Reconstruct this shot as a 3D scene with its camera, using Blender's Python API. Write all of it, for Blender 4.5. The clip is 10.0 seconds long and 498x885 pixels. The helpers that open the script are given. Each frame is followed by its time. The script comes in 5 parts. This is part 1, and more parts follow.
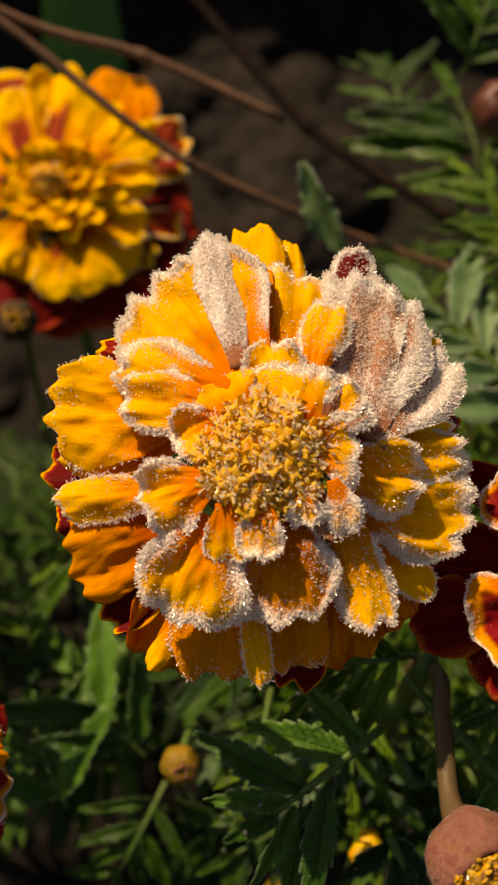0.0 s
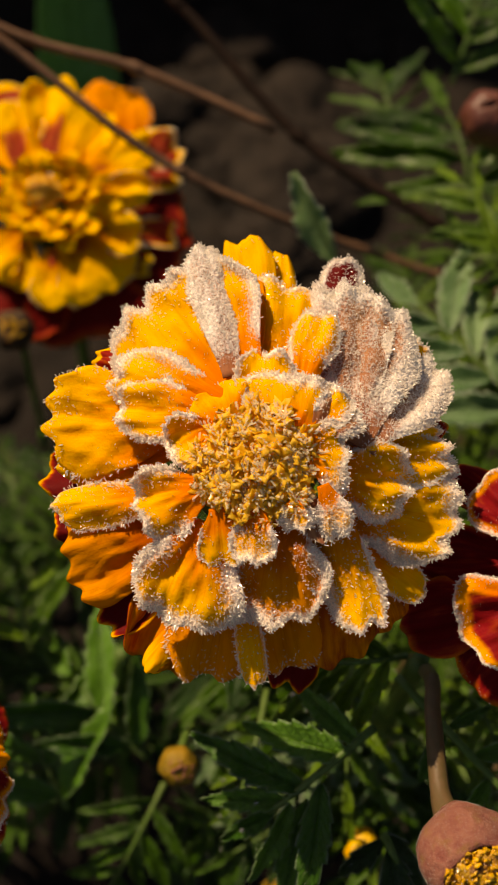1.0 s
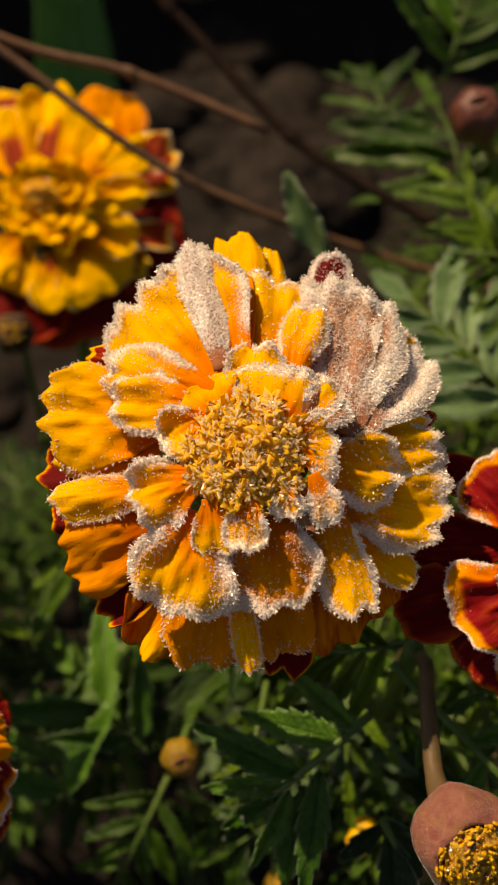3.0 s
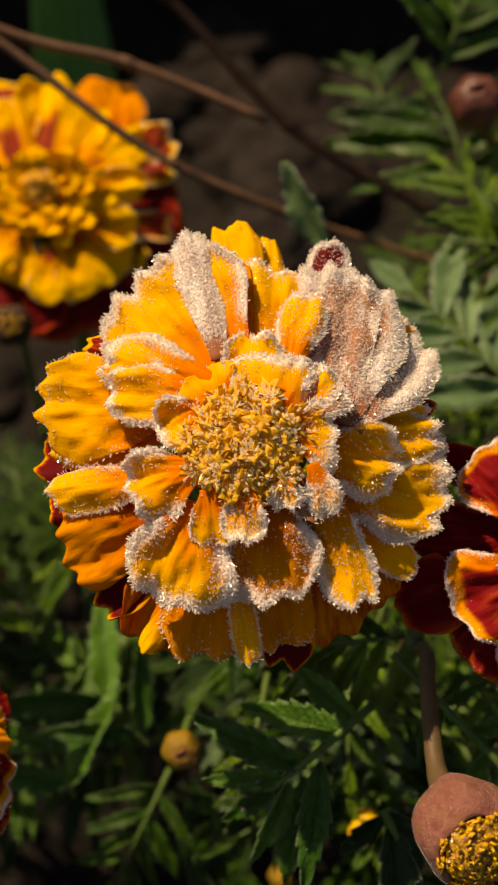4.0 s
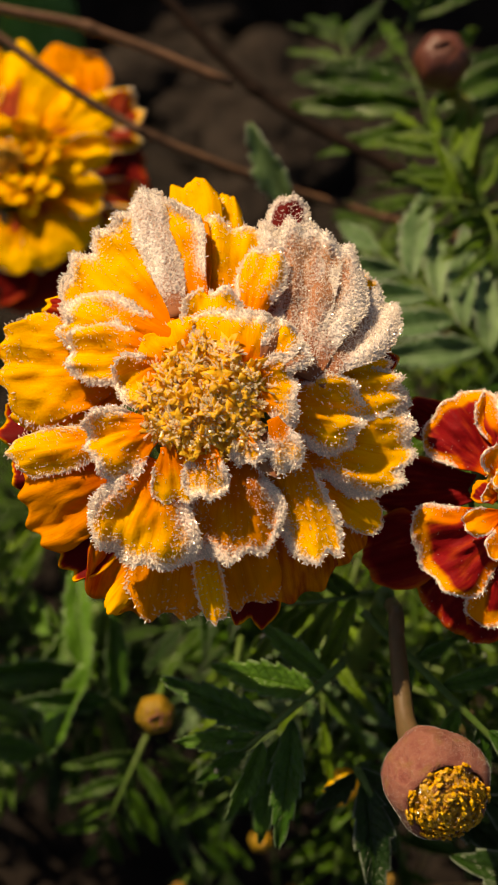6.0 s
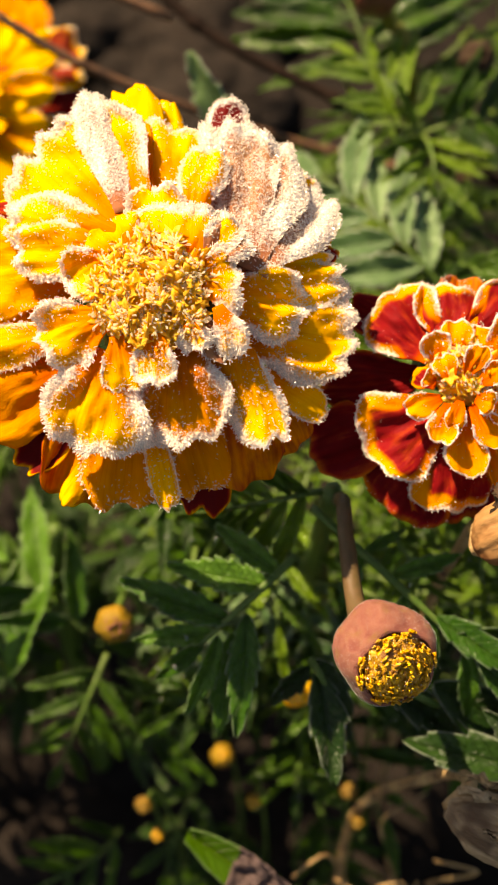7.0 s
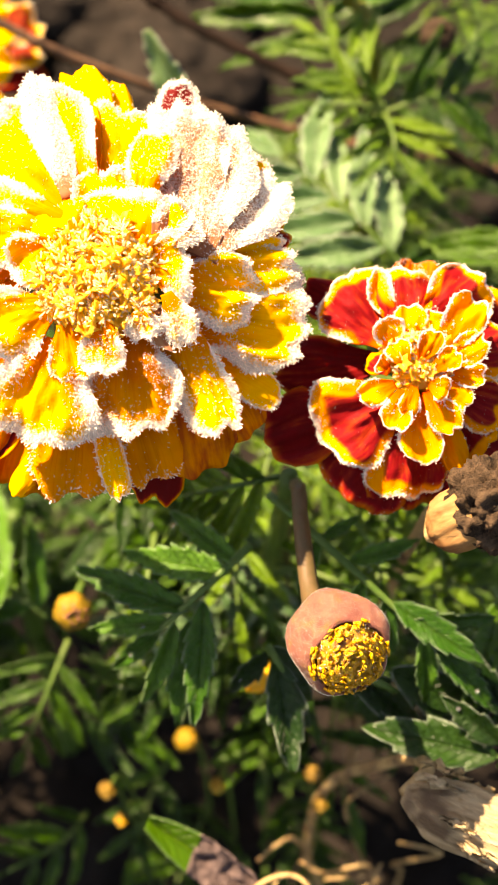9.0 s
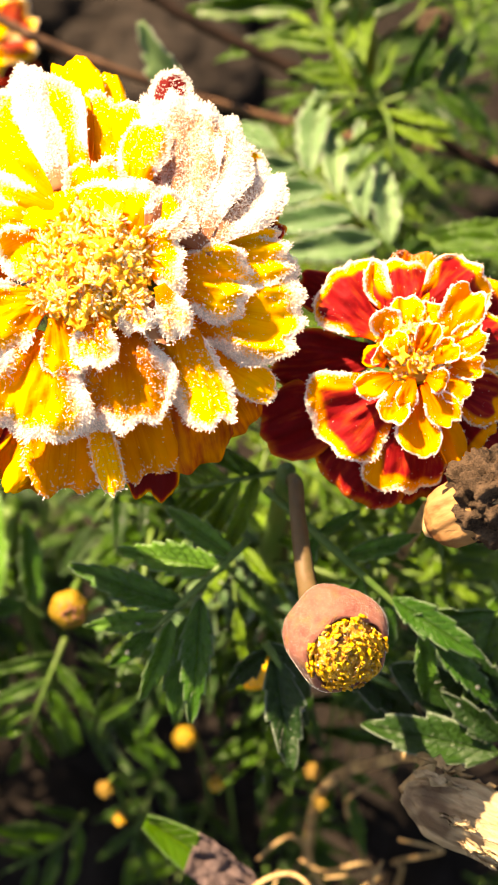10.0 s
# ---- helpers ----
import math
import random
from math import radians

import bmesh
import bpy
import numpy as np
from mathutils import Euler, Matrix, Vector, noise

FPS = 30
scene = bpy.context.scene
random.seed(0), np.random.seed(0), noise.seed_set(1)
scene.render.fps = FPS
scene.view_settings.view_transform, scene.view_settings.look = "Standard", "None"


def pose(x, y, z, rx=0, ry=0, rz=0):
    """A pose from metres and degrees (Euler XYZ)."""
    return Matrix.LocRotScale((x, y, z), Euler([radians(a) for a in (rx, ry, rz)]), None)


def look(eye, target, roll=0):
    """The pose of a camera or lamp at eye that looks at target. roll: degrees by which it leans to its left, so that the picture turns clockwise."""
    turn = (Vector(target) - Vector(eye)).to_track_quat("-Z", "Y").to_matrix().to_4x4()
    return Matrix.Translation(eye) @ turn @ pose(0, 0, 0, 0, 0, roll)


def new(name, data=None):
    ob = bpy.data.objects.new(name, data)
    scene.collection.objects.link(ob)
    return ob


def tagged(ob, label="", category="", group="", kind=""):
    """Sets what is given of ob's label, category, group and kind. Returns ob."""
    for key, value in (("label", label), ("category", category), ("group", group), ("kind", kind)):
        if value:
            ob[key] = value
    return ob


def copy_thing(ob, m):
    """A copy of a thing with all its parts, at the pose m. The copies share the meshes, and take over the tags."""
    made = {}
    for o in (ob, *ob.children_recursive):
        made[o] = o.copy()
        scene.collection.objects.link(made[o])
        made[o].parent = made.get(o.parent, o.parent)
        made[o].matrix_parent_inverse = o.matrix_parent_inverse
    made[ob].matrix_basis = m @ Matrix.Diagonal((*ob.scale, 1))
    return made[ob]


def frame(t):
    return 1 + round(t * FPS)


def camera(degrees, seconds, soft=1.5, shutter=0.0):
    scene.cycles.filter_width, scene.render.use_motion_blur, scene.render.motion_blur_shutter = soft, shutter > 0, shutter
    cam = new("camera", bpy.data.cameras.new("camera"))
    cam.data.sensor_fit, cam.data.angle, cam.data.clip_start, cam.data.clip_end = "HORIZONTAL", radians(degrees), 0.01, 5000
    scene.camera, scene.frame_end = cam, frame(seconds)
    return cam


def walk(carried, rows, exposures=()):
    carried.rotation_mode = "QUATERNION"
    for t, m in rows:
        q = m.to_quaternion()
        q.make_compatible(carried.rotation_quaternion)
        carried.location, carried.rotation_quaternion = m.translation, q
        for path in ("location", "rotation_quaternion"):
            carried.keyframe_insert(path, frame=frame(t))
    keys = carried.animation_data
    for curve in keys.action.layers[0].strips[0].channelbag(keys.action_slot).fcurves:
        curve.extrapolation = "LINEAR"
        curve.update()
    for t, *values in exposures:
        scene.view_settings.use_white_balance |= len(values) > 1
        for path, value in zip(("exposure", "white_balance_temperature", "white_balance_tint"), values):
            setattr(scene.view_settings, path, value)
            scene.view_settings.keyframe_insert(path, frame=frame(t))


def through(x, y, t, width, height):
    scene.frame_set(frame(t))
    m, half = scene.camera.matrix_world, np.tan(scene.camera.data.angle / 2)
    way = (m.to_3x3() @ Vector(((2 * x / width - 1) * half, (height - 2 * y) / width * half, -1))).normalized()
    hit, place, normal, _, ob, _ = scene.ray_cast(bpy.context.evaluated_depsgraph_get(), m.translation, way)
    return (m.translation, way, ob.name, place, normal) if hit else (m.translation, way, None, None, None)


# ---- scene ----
cam = camera(22.7, 10.0, soft=1.3)
cam.data.dof.use_dof = True
cam.data.dof.focus_distance = 0.152
cam.data.dof.aperture_fstop = 34.0
EYE, TILT = 0.34, -52.0
ROWS = [
    (0.0, 0.00000, 0.00000, 0.00000, 0.000, 0.000, -0.000),
    (0.5, 0.00008, -0.00249, 0.00019, -0.203, 0.013, 0.235),
    (1.0, 0.00059, -0.00393, 0.00037, -0.122, 0.174, 0.499),
    (1.5, 0.00179, -0.00425, -0.00049, -0.004, 0.137, 0.921),
    (2.0, 0.00199, -0.00540, -0.00045, 0.213, 0.322, 0.977),
    (2.5, 0.00226, -0.00722, -0.00145, 0.293, 0.594, 1.192),
    (4.0, 0.00329, -0.00600, -0.00191, 0.430, 0.153, 1.783),
    (4.5, 0.00320, -0.00537, -0.00157, 0.634, 0.387, 1.733),
    (5.0, 0.00408, -0.00551, -0.00140, 0.458, 0.145, 1.800),
    (6.5, 0.00676, -0.00667, -0.01051, -0.791, -1.385, 4.139),
    (7.0, 0.00650, -0.00994, -0.01650, -2.249, -1.800, 4.745),
    (7.5, 0.00824, -0.00955, -0.01506, -2.821, -1.729, 4.644),
    (8.0, 0.00780, -0.00820, -0.01294, -3.148, -2.410, 3.901),
    (8.5, 0.00948, -0.00795, -0.01376, -3.193, -2.742, 4.668),
    (9.0, 0.01025, -0.00829, -0.01520, -3.209, -3.042, 5.130),
    (9.5, 0.01040, -0.00807, -0.01490, -3.309, -3.029, 5.204),
    (10.0, 0.01093, -0.00632, -0.01583, -3.202, -3.145, 5.458),
]
WARMTH, TINT = 10600, 18
EXPOSURES = [(t, stops - 0.02, WARMTH, TINT) for t, stops in [(0.0, 0.0), (5.2, 0.0), (6.5, 0.45), (7.0, 1.02), (7.5, 1.22), (8.0, 1.32), (8.5, 1.84), (9.0, 1.95), (10.0, 2.0)]]
walk(cam, [(t, pose(0, 0, EYE, TILT) @ pose(x, y, z, 90 + pitch, roll, yaw)) for t, x, y, z, yaw, pitch, roll in ROWS], EXPOSURES)

# ---- daylight ----
SUN = Vector((-0.42, 0.33, 0.85)).normalized()
world = bpy.data.worlds.new("world")
scene.world = world
world.use_nodes = True
wt = world.node_tree
sky = wt.nodes.new("ShaderNodeTexSky")
sky.sky_type, sky.sun_disc = "NISHITA", False
sky.sun_elevation = math.asin(SUN.z)
sky.air_density, sky.dust_density = 0.6, 0.6
sky.sun_rotation = math.atan2(SUN.x, SUN.y)
wt.links.new(sky.outputs[0], wt.nodes["Background"].inputs[0])
wt.nodes["Background"].inputs[1].default_value = 0.10
sun = new("sun", bpy.data.lights.new("sun", "SUN"))
sun.data.energy, sun.data.angle, sun.data.color = 5.0, radians(0.6), (1.0, 0.93, 0.82)
sun.matrix_world = look(SUN * 3, (0, 0, 0))


# ---- materials ----
class Nodes:
    """A node material under construction."""

    def __init__(self, name):
        self.mat = bpy.data.materials.new(name)
        self.mat.use_nodes = True
        self.t = self.mat.node_tree
        self.out = self.t.nodes["Material Output"]
        self.bsdf = self.t.nodes["Principled BSDF"]

    def put(self, socket, value):
        if isinstance(value, bpy.types.NodeSocket):
            self.t.links.new(value, socket)
        elif value is not None:
            socket.default_value = value

    def math(self, op, a, b=None, c=None, clamp=False):
        n = self.t.nodes.new("ShaderNodeMath")
        n.operation, n.use_clamp = op, clamp
        for s, v in zip(n.inputs, (a, b, c)):
            self.put(s, v)
        return n.outputs[0]

    def ramp(self, fac, lo, hi):
        n = self.t.nodes.new("ShaderNodeMapRange")
        n.interpolation_type = "SMOOTHSTEP"
        self.put(n.inputs["Value"], fac)
        self.put(n.inputs["From Min"], lo)
        self.put(n.inputs["From Max"], hi)
        return n.outputs[0]

    def mix(self, fac, a, b):
        n = self.t.nodes.new("ShaderNodeMix")
        n.data_type = "RGBA"
        self.put(n.inputs[0], fac)
        for s, v in ((n.inputs[6], a), (n.inputs[7], b)):
            self.put(s, (*v, 1) if isinstance(v, tuple) else v)
        return n.outputs[2]

    def noise(self, scale, detail=3.0, vector=None, rough=0.55):
        n = self.t.nodes.new("ShaderNodeTexNoise")
        n.inputs["Scale"].default_value, n.inputs["Detail"].default_value, n.inputs["Roughness"].default_value = scale, detail, rough
        self.put(n.inputs["Vector"], vector if vector else self.coords())
        return n.outputs["Fac"]

    def voronoi(self, scale, vector=None):
        n = self.t.nodes.new("ShaderNodeTexVoronoi")
        n.inputs["Scale"].default_value = scale
        self.put(n.inputs["Vector"], vector if vector else self.coords())
        return n.outputs["Distance"]

    def coords(self):
        n = self.t.nodes.new("ShaderNodeTexCoord")
        return n.outputs["Object"]

    def uv(self, layer):
        n = self.t.nodes.new("ShaderNodeUVMap")
        n.uv_map = layer
        s = self.t.nodes.new("ShaderNodeSeparateXYZ")
        self.t.links.new(n.outputs[0], s.inputs[0])
        return s.outputs[0], s.outputs[1]

    def vec(self, x, y, z=0.0):
        n = self.t.nodes.new("ShaderNodeCombineXYZ")
        for s, v in zip(n.inputs, (x, y, z)):
            self.put(s, v)
        return n.outputs[0]

    def rand(self):
        return self.t.nodes.new("ShaderNodeObjectInfo").outputs["Random"]

    def bump(self, height, distance, strength=1.0):
        n = self.t.nodes.new("ShaderNodeBump")
        n.inputs["Strength"].default_value, n.inputs["Distance"].default_value = strength, distance
        self.put(n.inputs["Height"], height)
        self.t.links.new(n.outputs[0], self.bsdf.inputs["Normal"])
        return n.outputs[0]

    def finish(self, color, rough=0.5, spec=0.4, translucent=0.0, through_color=None):
        self.put(self.bsdf.inputs["Base Color"], (*color, 1) if isinstance(color, tuple) else color)
        self.put(self.bsdf.inputs["Roughness"], rough)
        self.put(self.bsdf.inputs["Specular IOR Level"], spec)
        if translucent:
            tr = self.t.nodes.new("ShaderNodeBsdfTranslucent")
            c = through_color or color
            self.put(tr.inputs["Color"], (*c, 1) if isinstance(c, tuple) else c)
            m = self.t.nodes.new("ShaderNodeMixShader")
            self.put(m.inputs[0], translucent)
            self.t.links.new(self.bsdf.outputs[0], m.inputs[1])
            self.t.links.new(tr.outputs[0], m.inputs[2])
            self.t.links.new(m.outputs[0], self.out.inputs["Surface"])
        return self.mat


def petal_material(name, yellow, orange, red, deep, blend=(0.38, 0.72)):
    """Petal skin: yellow to orange along its length, red where the coat map says, rime where it has settled."""
    n = Nodes(name)
    u, v = n.uv("petal")
    frost, redness = n.uv("coat")
    streak = n.noise(1.0, 3.0, n.vec(n.math("MULTIPLY", u, 2.5), n.math("MULTIPLY", v, 13.0), n.math("MULTIPLY", n.rand(), 40.0)))
    vein = n.noise(1.0, 2.0, n.vec(n.math("MULTIPLY", u, 1.2), n.math("MULTIPLY", v, 46.0), n.math("MULTIPLY", n.rand(), 40.0)))
    blotch = n.noise(260.0, 3.0)
    along = n.math("ADD", u, n.math("MULTIPLY_ADD", streak, 0.5, n.math("MULTIPLY_ADD", blotch, 0.5, -0.5)))
    base = n.mix(n.ramp(along, 0.15, 0.90), orange, yellow)
    base = n.mix(n.math("MULTIPLY", n.ramp(vein, 0.52, 0.70), 0.28), base, orange)
    reds = n.mix(n.ramp(n.math("MULTIPLY_ADD", streak, 0.25, redness), 0.72, 1.0), red, deep)
    mask = n.ramp(n.math("ADD", redness, n.math("MULTIPLY_ADD", streak, 0.55, n.math("MULTIPLY_ADD", blotch, 0.4, -0.47))), *blend)
    base = n.mix(mask, base, reds)
    fine = n.noise(2600.0, 2.0)
    cells = n.voronoi(1700.0)
    ice = n.ramp(n.math("ADD", frost, n.math("MULTIPLY_ADD", fine, 0.9, -0.45)), 0.35, 0.85)
    col = n.mix(n.math("MULTIPLY", ice, 0.85), base, (0.97, 0.92, 0.87))
    relief = n.math("ADD", n.math("MULTIPLY_ADD", vein, 0.10, n.math("MULTIPLY", streak, 0.15)), n.math("ADD", n.math("MULTIPLY_ADD", n.noise(900.0, 3.0), 0.35, n.math("MULTIPLY", fine, 0.45)), n.math("MULTIPLY", n.math("MULTIPLY", cells, ice), 1.6)))
    n.bump(relief, 0.00024, 0.6)
    return n.finish(col, n.math("MULTIPLY_ADD", fine, 0.3, 0.45), 0.06, 0.24)


def frost_material(name, clear_share, through, glint, tint):
    """Ice crystals: white, partly see-through, with a sharp gloss."""
    n = Nodes(name)
    col = n.mix(n.noise(1500.0, 1.0), tuple(0.96 * c for c in tint), tint)
    n.bsdf.inputs["Metallic"].default_value = glint
    mat = n.finish(col, 0.24, 1.0, through, tint)
    solid = n.out.inputs["Surface"].links[0].from_socket
    clear = n.t.nodes.new("ShaderNodeBsdfTransparent")
    both = n.t.nodes.new("ShaderNodeMixShader")
    both.inputs[0].default_value = clear_share
    n.t.links.new(solid, both.inputs[1])
    n.t.links.new(clear.outputs[0], both.inputs[2])
    n.t.links.new(both.outputs[0], n.out.inputs["Surface"])
    return mat


def leaf_material(name, dark, light, rim=0.5):
    """Leaf skin: mottled green, pale midrib and side veins, rime along the teeth, a waxy gloss."""
    n = Nodes(name)
    u, v = n.uv("petal")
    off = n.math("ABSOLUTE", n.math("MULTIPLY_ADD", v, 2.0, -1.0))
    tone = n.math("MULTIPLY_ADD", n.noise(9.0, 4.0), 0.9, n.math("MULTIPLY_ADD", n.rand(), 0.8, -0.42))
    col = n.mix(n.ramp(tone, 0.1, 0.9), dark, light)
    side = n.math("SINE", n.math("MULTIPLY", n.math("MULTIPLY_ADD", off, -0.16, u), 62.0))
    rib = n.ramp(off, 0.09, 0.0)
    vein = n.math("MAXIMUM", rib, n.math("MULTIPLY", n.ramp(side, 0.70, 1.0), 0.5))
    col = n.mix(n.math("MULTIPLY", vein, 0.35), col, tuple(min(1.0, c * 1.3 + 0.004) for c in light))
    # dark bands beside the midrib: shade of its crease painted into the colour
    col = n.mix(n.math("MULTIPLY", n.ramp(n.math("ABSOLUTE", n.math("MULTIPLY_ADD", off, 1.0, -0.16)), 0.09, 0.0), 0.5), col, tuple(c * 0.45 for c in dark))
    speck = n.noise(60.0, 2.0)
    rimed = n.math("MULTIPLY", n.ramp(n.math("ADD", off, n.math("MULTIPLY_ADD", speck, 0.16, -0.08)), 0.90, 1.0), rim)
    spots = n.math("MULTIPLY", n.ramp(speck, 0.66, 0.72), 0.2 * rim)
    col = n.mix(n.math("MAXIMUM", rimed, spots), col, (0.40, 0.47, 0.38))
    n.bump(n.math("ADD", n.math("MULTIPLY", vein, -1.0), n.math("MULTIPLY", n.noise(26.0, 3.0), 0.9)), 0.0005, 0.9)
    return n.finish(col, n.math("MULTIPLY_ADD", n.noise(14.0, 3.0), 0.32, 0.14), 0.34, 0.30, n.mix(0.55, col, (0.24, 0.40, 0.004)))


def plain_material(name, a, b, scale, rough=0.6, distance=0.0004, translucent=0.0, spec=0.35, c=None, fibre=1.0):
    """Two tones in blotches, a finer grain over them, and relief."""
    n = Nodes(name)
    grain = n.t.nodes.new("ShaderNodeMapping")
    grain.inputs["Scale"].default_value = (1, 1, fibre)
    n.t.links.new(n.coords(), grain.inputs["Vector"])
    coarse, fine = n.noise(scale, 4.0, grain.outputs[0]), n.noise(scale * 9.0, 3.0, grain.outputs[0])
    col = n.mix(n.ramp(n.math("MULTIPLY_ADD", fine, 0.4, n.math("MULTIPLY", coarse, 0.8)), 0.35, 0.8), a, b)
    if c:
        col = n.mix(n.ramp(n.noise(scale * 0.6, 2.0), 0.52, 0.7), col, c)
    n.bump(n.math("MULTIPLY_ADD", fine, 0.5, coarse), distance, 0.9)
    return n.finish(col, n.math("MULTIPLY_ADD", fine, 0.25, rough - 0.12), spec, translucent)


PETAL = petal_material("marigold_petal", (0.97, 0.49, 0.001), (0.78, 0.18, 0.001), (0.42, 0.020, 0.008), (0.14, 0.006, 0.006))
RED_PETAL = petal_material("red_marigold_petal", (0.94, 0.34, 0.001), (0.82, 0.13, 0.002), (0.34, 0.008, 0.012), (0.13, 0.005, 0.006), (0.10, 0.76))
GOLD_PETAL = petal_material("golden_marigold_petal", (0.97, 0.56, 0.002), (0.90, 0.36, 0.002), (0.42, 0.05, 0.02), (0.15, 0.008, 0.006))
DARK_PETAL = petal_material("dark_marigold_petal", (0.40, 0.06, 0.006), (0.32, 0.03, 0.006), (0.30, 0.015, 0.009), (0.17, 0.008, 0.006))
AMBER_PETAL = petal_material("amber_marigold_petal", (0.79, 0.265, 0.004), (0.55, 0.105, 0.004), (0.34, 0.020, 0.010), (0.14, 0.006, 0.006))
MAUVE_PETAL = petal_material("mauve_marigold_petal", (0.50, 0.25, 0.12), (0.40, 0.15, 0.07), (0.25, 0.07, 0.045), (0.12, 0.012, 0.014))
RIME = frost_material("rime", 0.28, 0.42, 0.20, (1.0, 0.95, 0.88))
# disc frost tinted warm: yellow backlight from the florets put into the ice colour
FLAKE = frost_material("frost_flake", 0.42, 0.60, 0.10, (1.0, 0.93, 0.74))
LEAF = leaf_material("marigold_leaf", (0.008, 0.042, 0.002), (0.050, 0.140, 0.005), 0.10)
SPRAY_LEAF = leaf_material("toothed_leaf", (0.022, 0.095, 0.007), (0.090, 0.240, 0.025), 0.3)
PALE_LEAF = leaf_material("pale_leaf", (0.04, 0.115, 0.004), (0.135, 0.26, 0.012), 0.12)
# rimmed leaves toned darker than the rest, their shade put into the green
SHADED_RIMMED_LEAF = leaf_material("shaded_rimmed_leaf", (0.006, 0.028, 0.005), (0.020, 0.062, 0.010), 0.45)
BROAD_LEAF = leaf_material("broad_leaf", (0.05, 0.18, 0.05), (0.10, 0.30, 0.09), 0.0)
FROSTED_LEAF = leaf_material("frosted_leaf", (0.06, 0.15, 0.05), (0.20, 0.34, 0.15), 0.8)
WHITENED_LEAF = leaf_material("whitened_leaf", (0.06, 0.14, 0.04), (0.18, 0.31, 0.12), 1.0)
BUD_STEM = plain_material("bud_stem", (0.065, 0.065, 0.020), (0.13, 0.075, 0.035), 90.0, 0.5, 0.0002, 0.1)
STEM = plain_material("green_stem", (0.04, 0.11, 0.015), (0.09, 0.15, 0.03), 90.0, 0.5, 0.0002, 0.1)
OLIVE_STEM = plain_material("olive_stem", (0.09, 0.12, 0.012), (0.22, 0.20, 0.02), 60.0, 0.5, 0.0002, 0.15)
DARK_STALK = plain_material("dark_stalk", (0.006, 0.004, 0.003), (0.018, 0.010, 0.007), 120.0, 0.85, 0.0003, 0.0, 0.08)
STALK = plain_material("dry_stalk", (0.06, 0.028, 0.014), (0.17, 0.085, 0.044), 120.0, 0.6, 0.0003)
# soil and clods deepened to near black, the bed's shade put into their colour
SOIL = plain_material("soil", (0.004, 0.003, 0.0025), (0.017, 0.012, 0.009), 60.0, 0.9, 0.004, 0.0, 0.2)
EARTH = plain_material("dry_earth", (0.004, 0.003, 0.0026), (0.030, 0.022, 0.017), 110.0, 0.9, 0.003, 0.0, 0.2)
STONE = plain_material("stone", (0.09, 0.055, 0.030), (0.30, 0.20, 0.12), 70.0, 0.85, 0.002)
BUD_SKIN = plain_material("bud_skin", (0.24, 0.072, 0.058), (0.36, 0.150, 0.105), 700.0, 0.65, 0.0007, 0.1, 0.2, (0.29, 0.14, 0.06))
DARK_BUD = plain_material("dark_bud", (0.07, 0.018, 0.015), (0.15, 0.05, 0.028), 200.0, 0.4, 0.0003)
OLIVE_BUD = plain_material("olive_bud", (0.15, 0.10, 0.008), (0.32, 0.18, 0.014), 260.0, 0.5, 0.0006, 0.08, 0.3, (0.20, 0.06, 0.03))
HUSK = plain_material("husk", (0.22, 0.14, 0.07), (0.62, 0.46, 0.27), 240.0, 0.75, 0.0012, 0.1, 0.2, (0.15, 0.095, 0.055), 0.12)
CUP = plain_material("papery_cup", (0.30, 0.14, 0.05), (0.50, 0.29, 0.12), 160.0, 0.6, 0.0005, 0.25, 0.3, (0.26, 0.11, 0.04), 0.3)
YELLOW_BIT = plain_material("yellow_petal_tip", (0.80, 0.34, 0.01), (0.92, 0.60, 0.03), 400.0, 0.3, 0.0003, 0.25, 0.6, (0.60, 0.24, 0.01))
BUD_CORE = plain_material("bud_core", (0.50, 0.20, 0.008), (0.80, 0.46, 0.03), 700.0, 0.30, 0.0004, 0.2, 0.7, (0.26, 0.09, 0.01))
DRY = plain_material("dry_calyx", (0.32, 0.18, 0.075), (0.55, 0.38, 0.18), 300.0, 0.65, 0.0006, 0.15, 0.3, (0.16, 0.09, 0.05), 0.15)
WITHERED = plain_material("withered_leaf", (0.04, 0.024, 0.024), (0.14, 0.095, 0.09), 900.0, 0.7, 0.0006)
DULL_BUD = plain_material("dull_bud", (0.16, 0.085, 0.018), (0.40, 0.24, 0.05), 420.0, 0.5, 0.0006, 0.2, 0.3, (0.10, 0.055, 0.02), 0.2)
BROWN = plain_material("withered_brown", (0.006, 0.004, 0.0025), (0.10, 0.062, 0.038), 420.0, 0.85, 0.0008, 0.0, 0.12)
ORANGE = plain_material("floret_orange", (1.0, 0.50, 0.012), (1.0, 0.72, 0.10), 500.0, 0.45, 0.0002, 0.45)

_w = Nodes("water")
_w.bsdf.inputs["Transmission Weight"].default_value = 0.9
_w.bsdf.inputs["IOR"].default_value = 1.33
WATER = _w.finish((0.95, 0.97, 1.0), 0.09, 1.0)


# ---- builders ----
WORLD = {}


def link_mesh(name, verts, faces, mats, uv=None, coat=None, slots=None, smooth=True):
    me = bpy.data.meshes.new(name)
    me.from_pydata(np.asarray(verts, float).tolist(), [], faces if isinstance(faces, list) else faces.tolist())
    for m in mats:
        me.materials.append(m)
    loops = np.empty(len(me.loops), np.int32)
    me.loops.foreach_get("vertex_index", loops)
    for layer, data in (("petal", uv), ("coat", coat)):
        if data is not None:
            me.uv_layers.new(name=layer).data.foreach_set("uv", np.asarray(data, np.float32)[loops].ravel())
    if slots is not None:
        me.polygons.foreach_set("material_index", np.asarray(slots, np.int32))
    me.polygons.foreach_set("use_smooth", np.full(len(me.polygons), smooth))
    me.update()
    return me


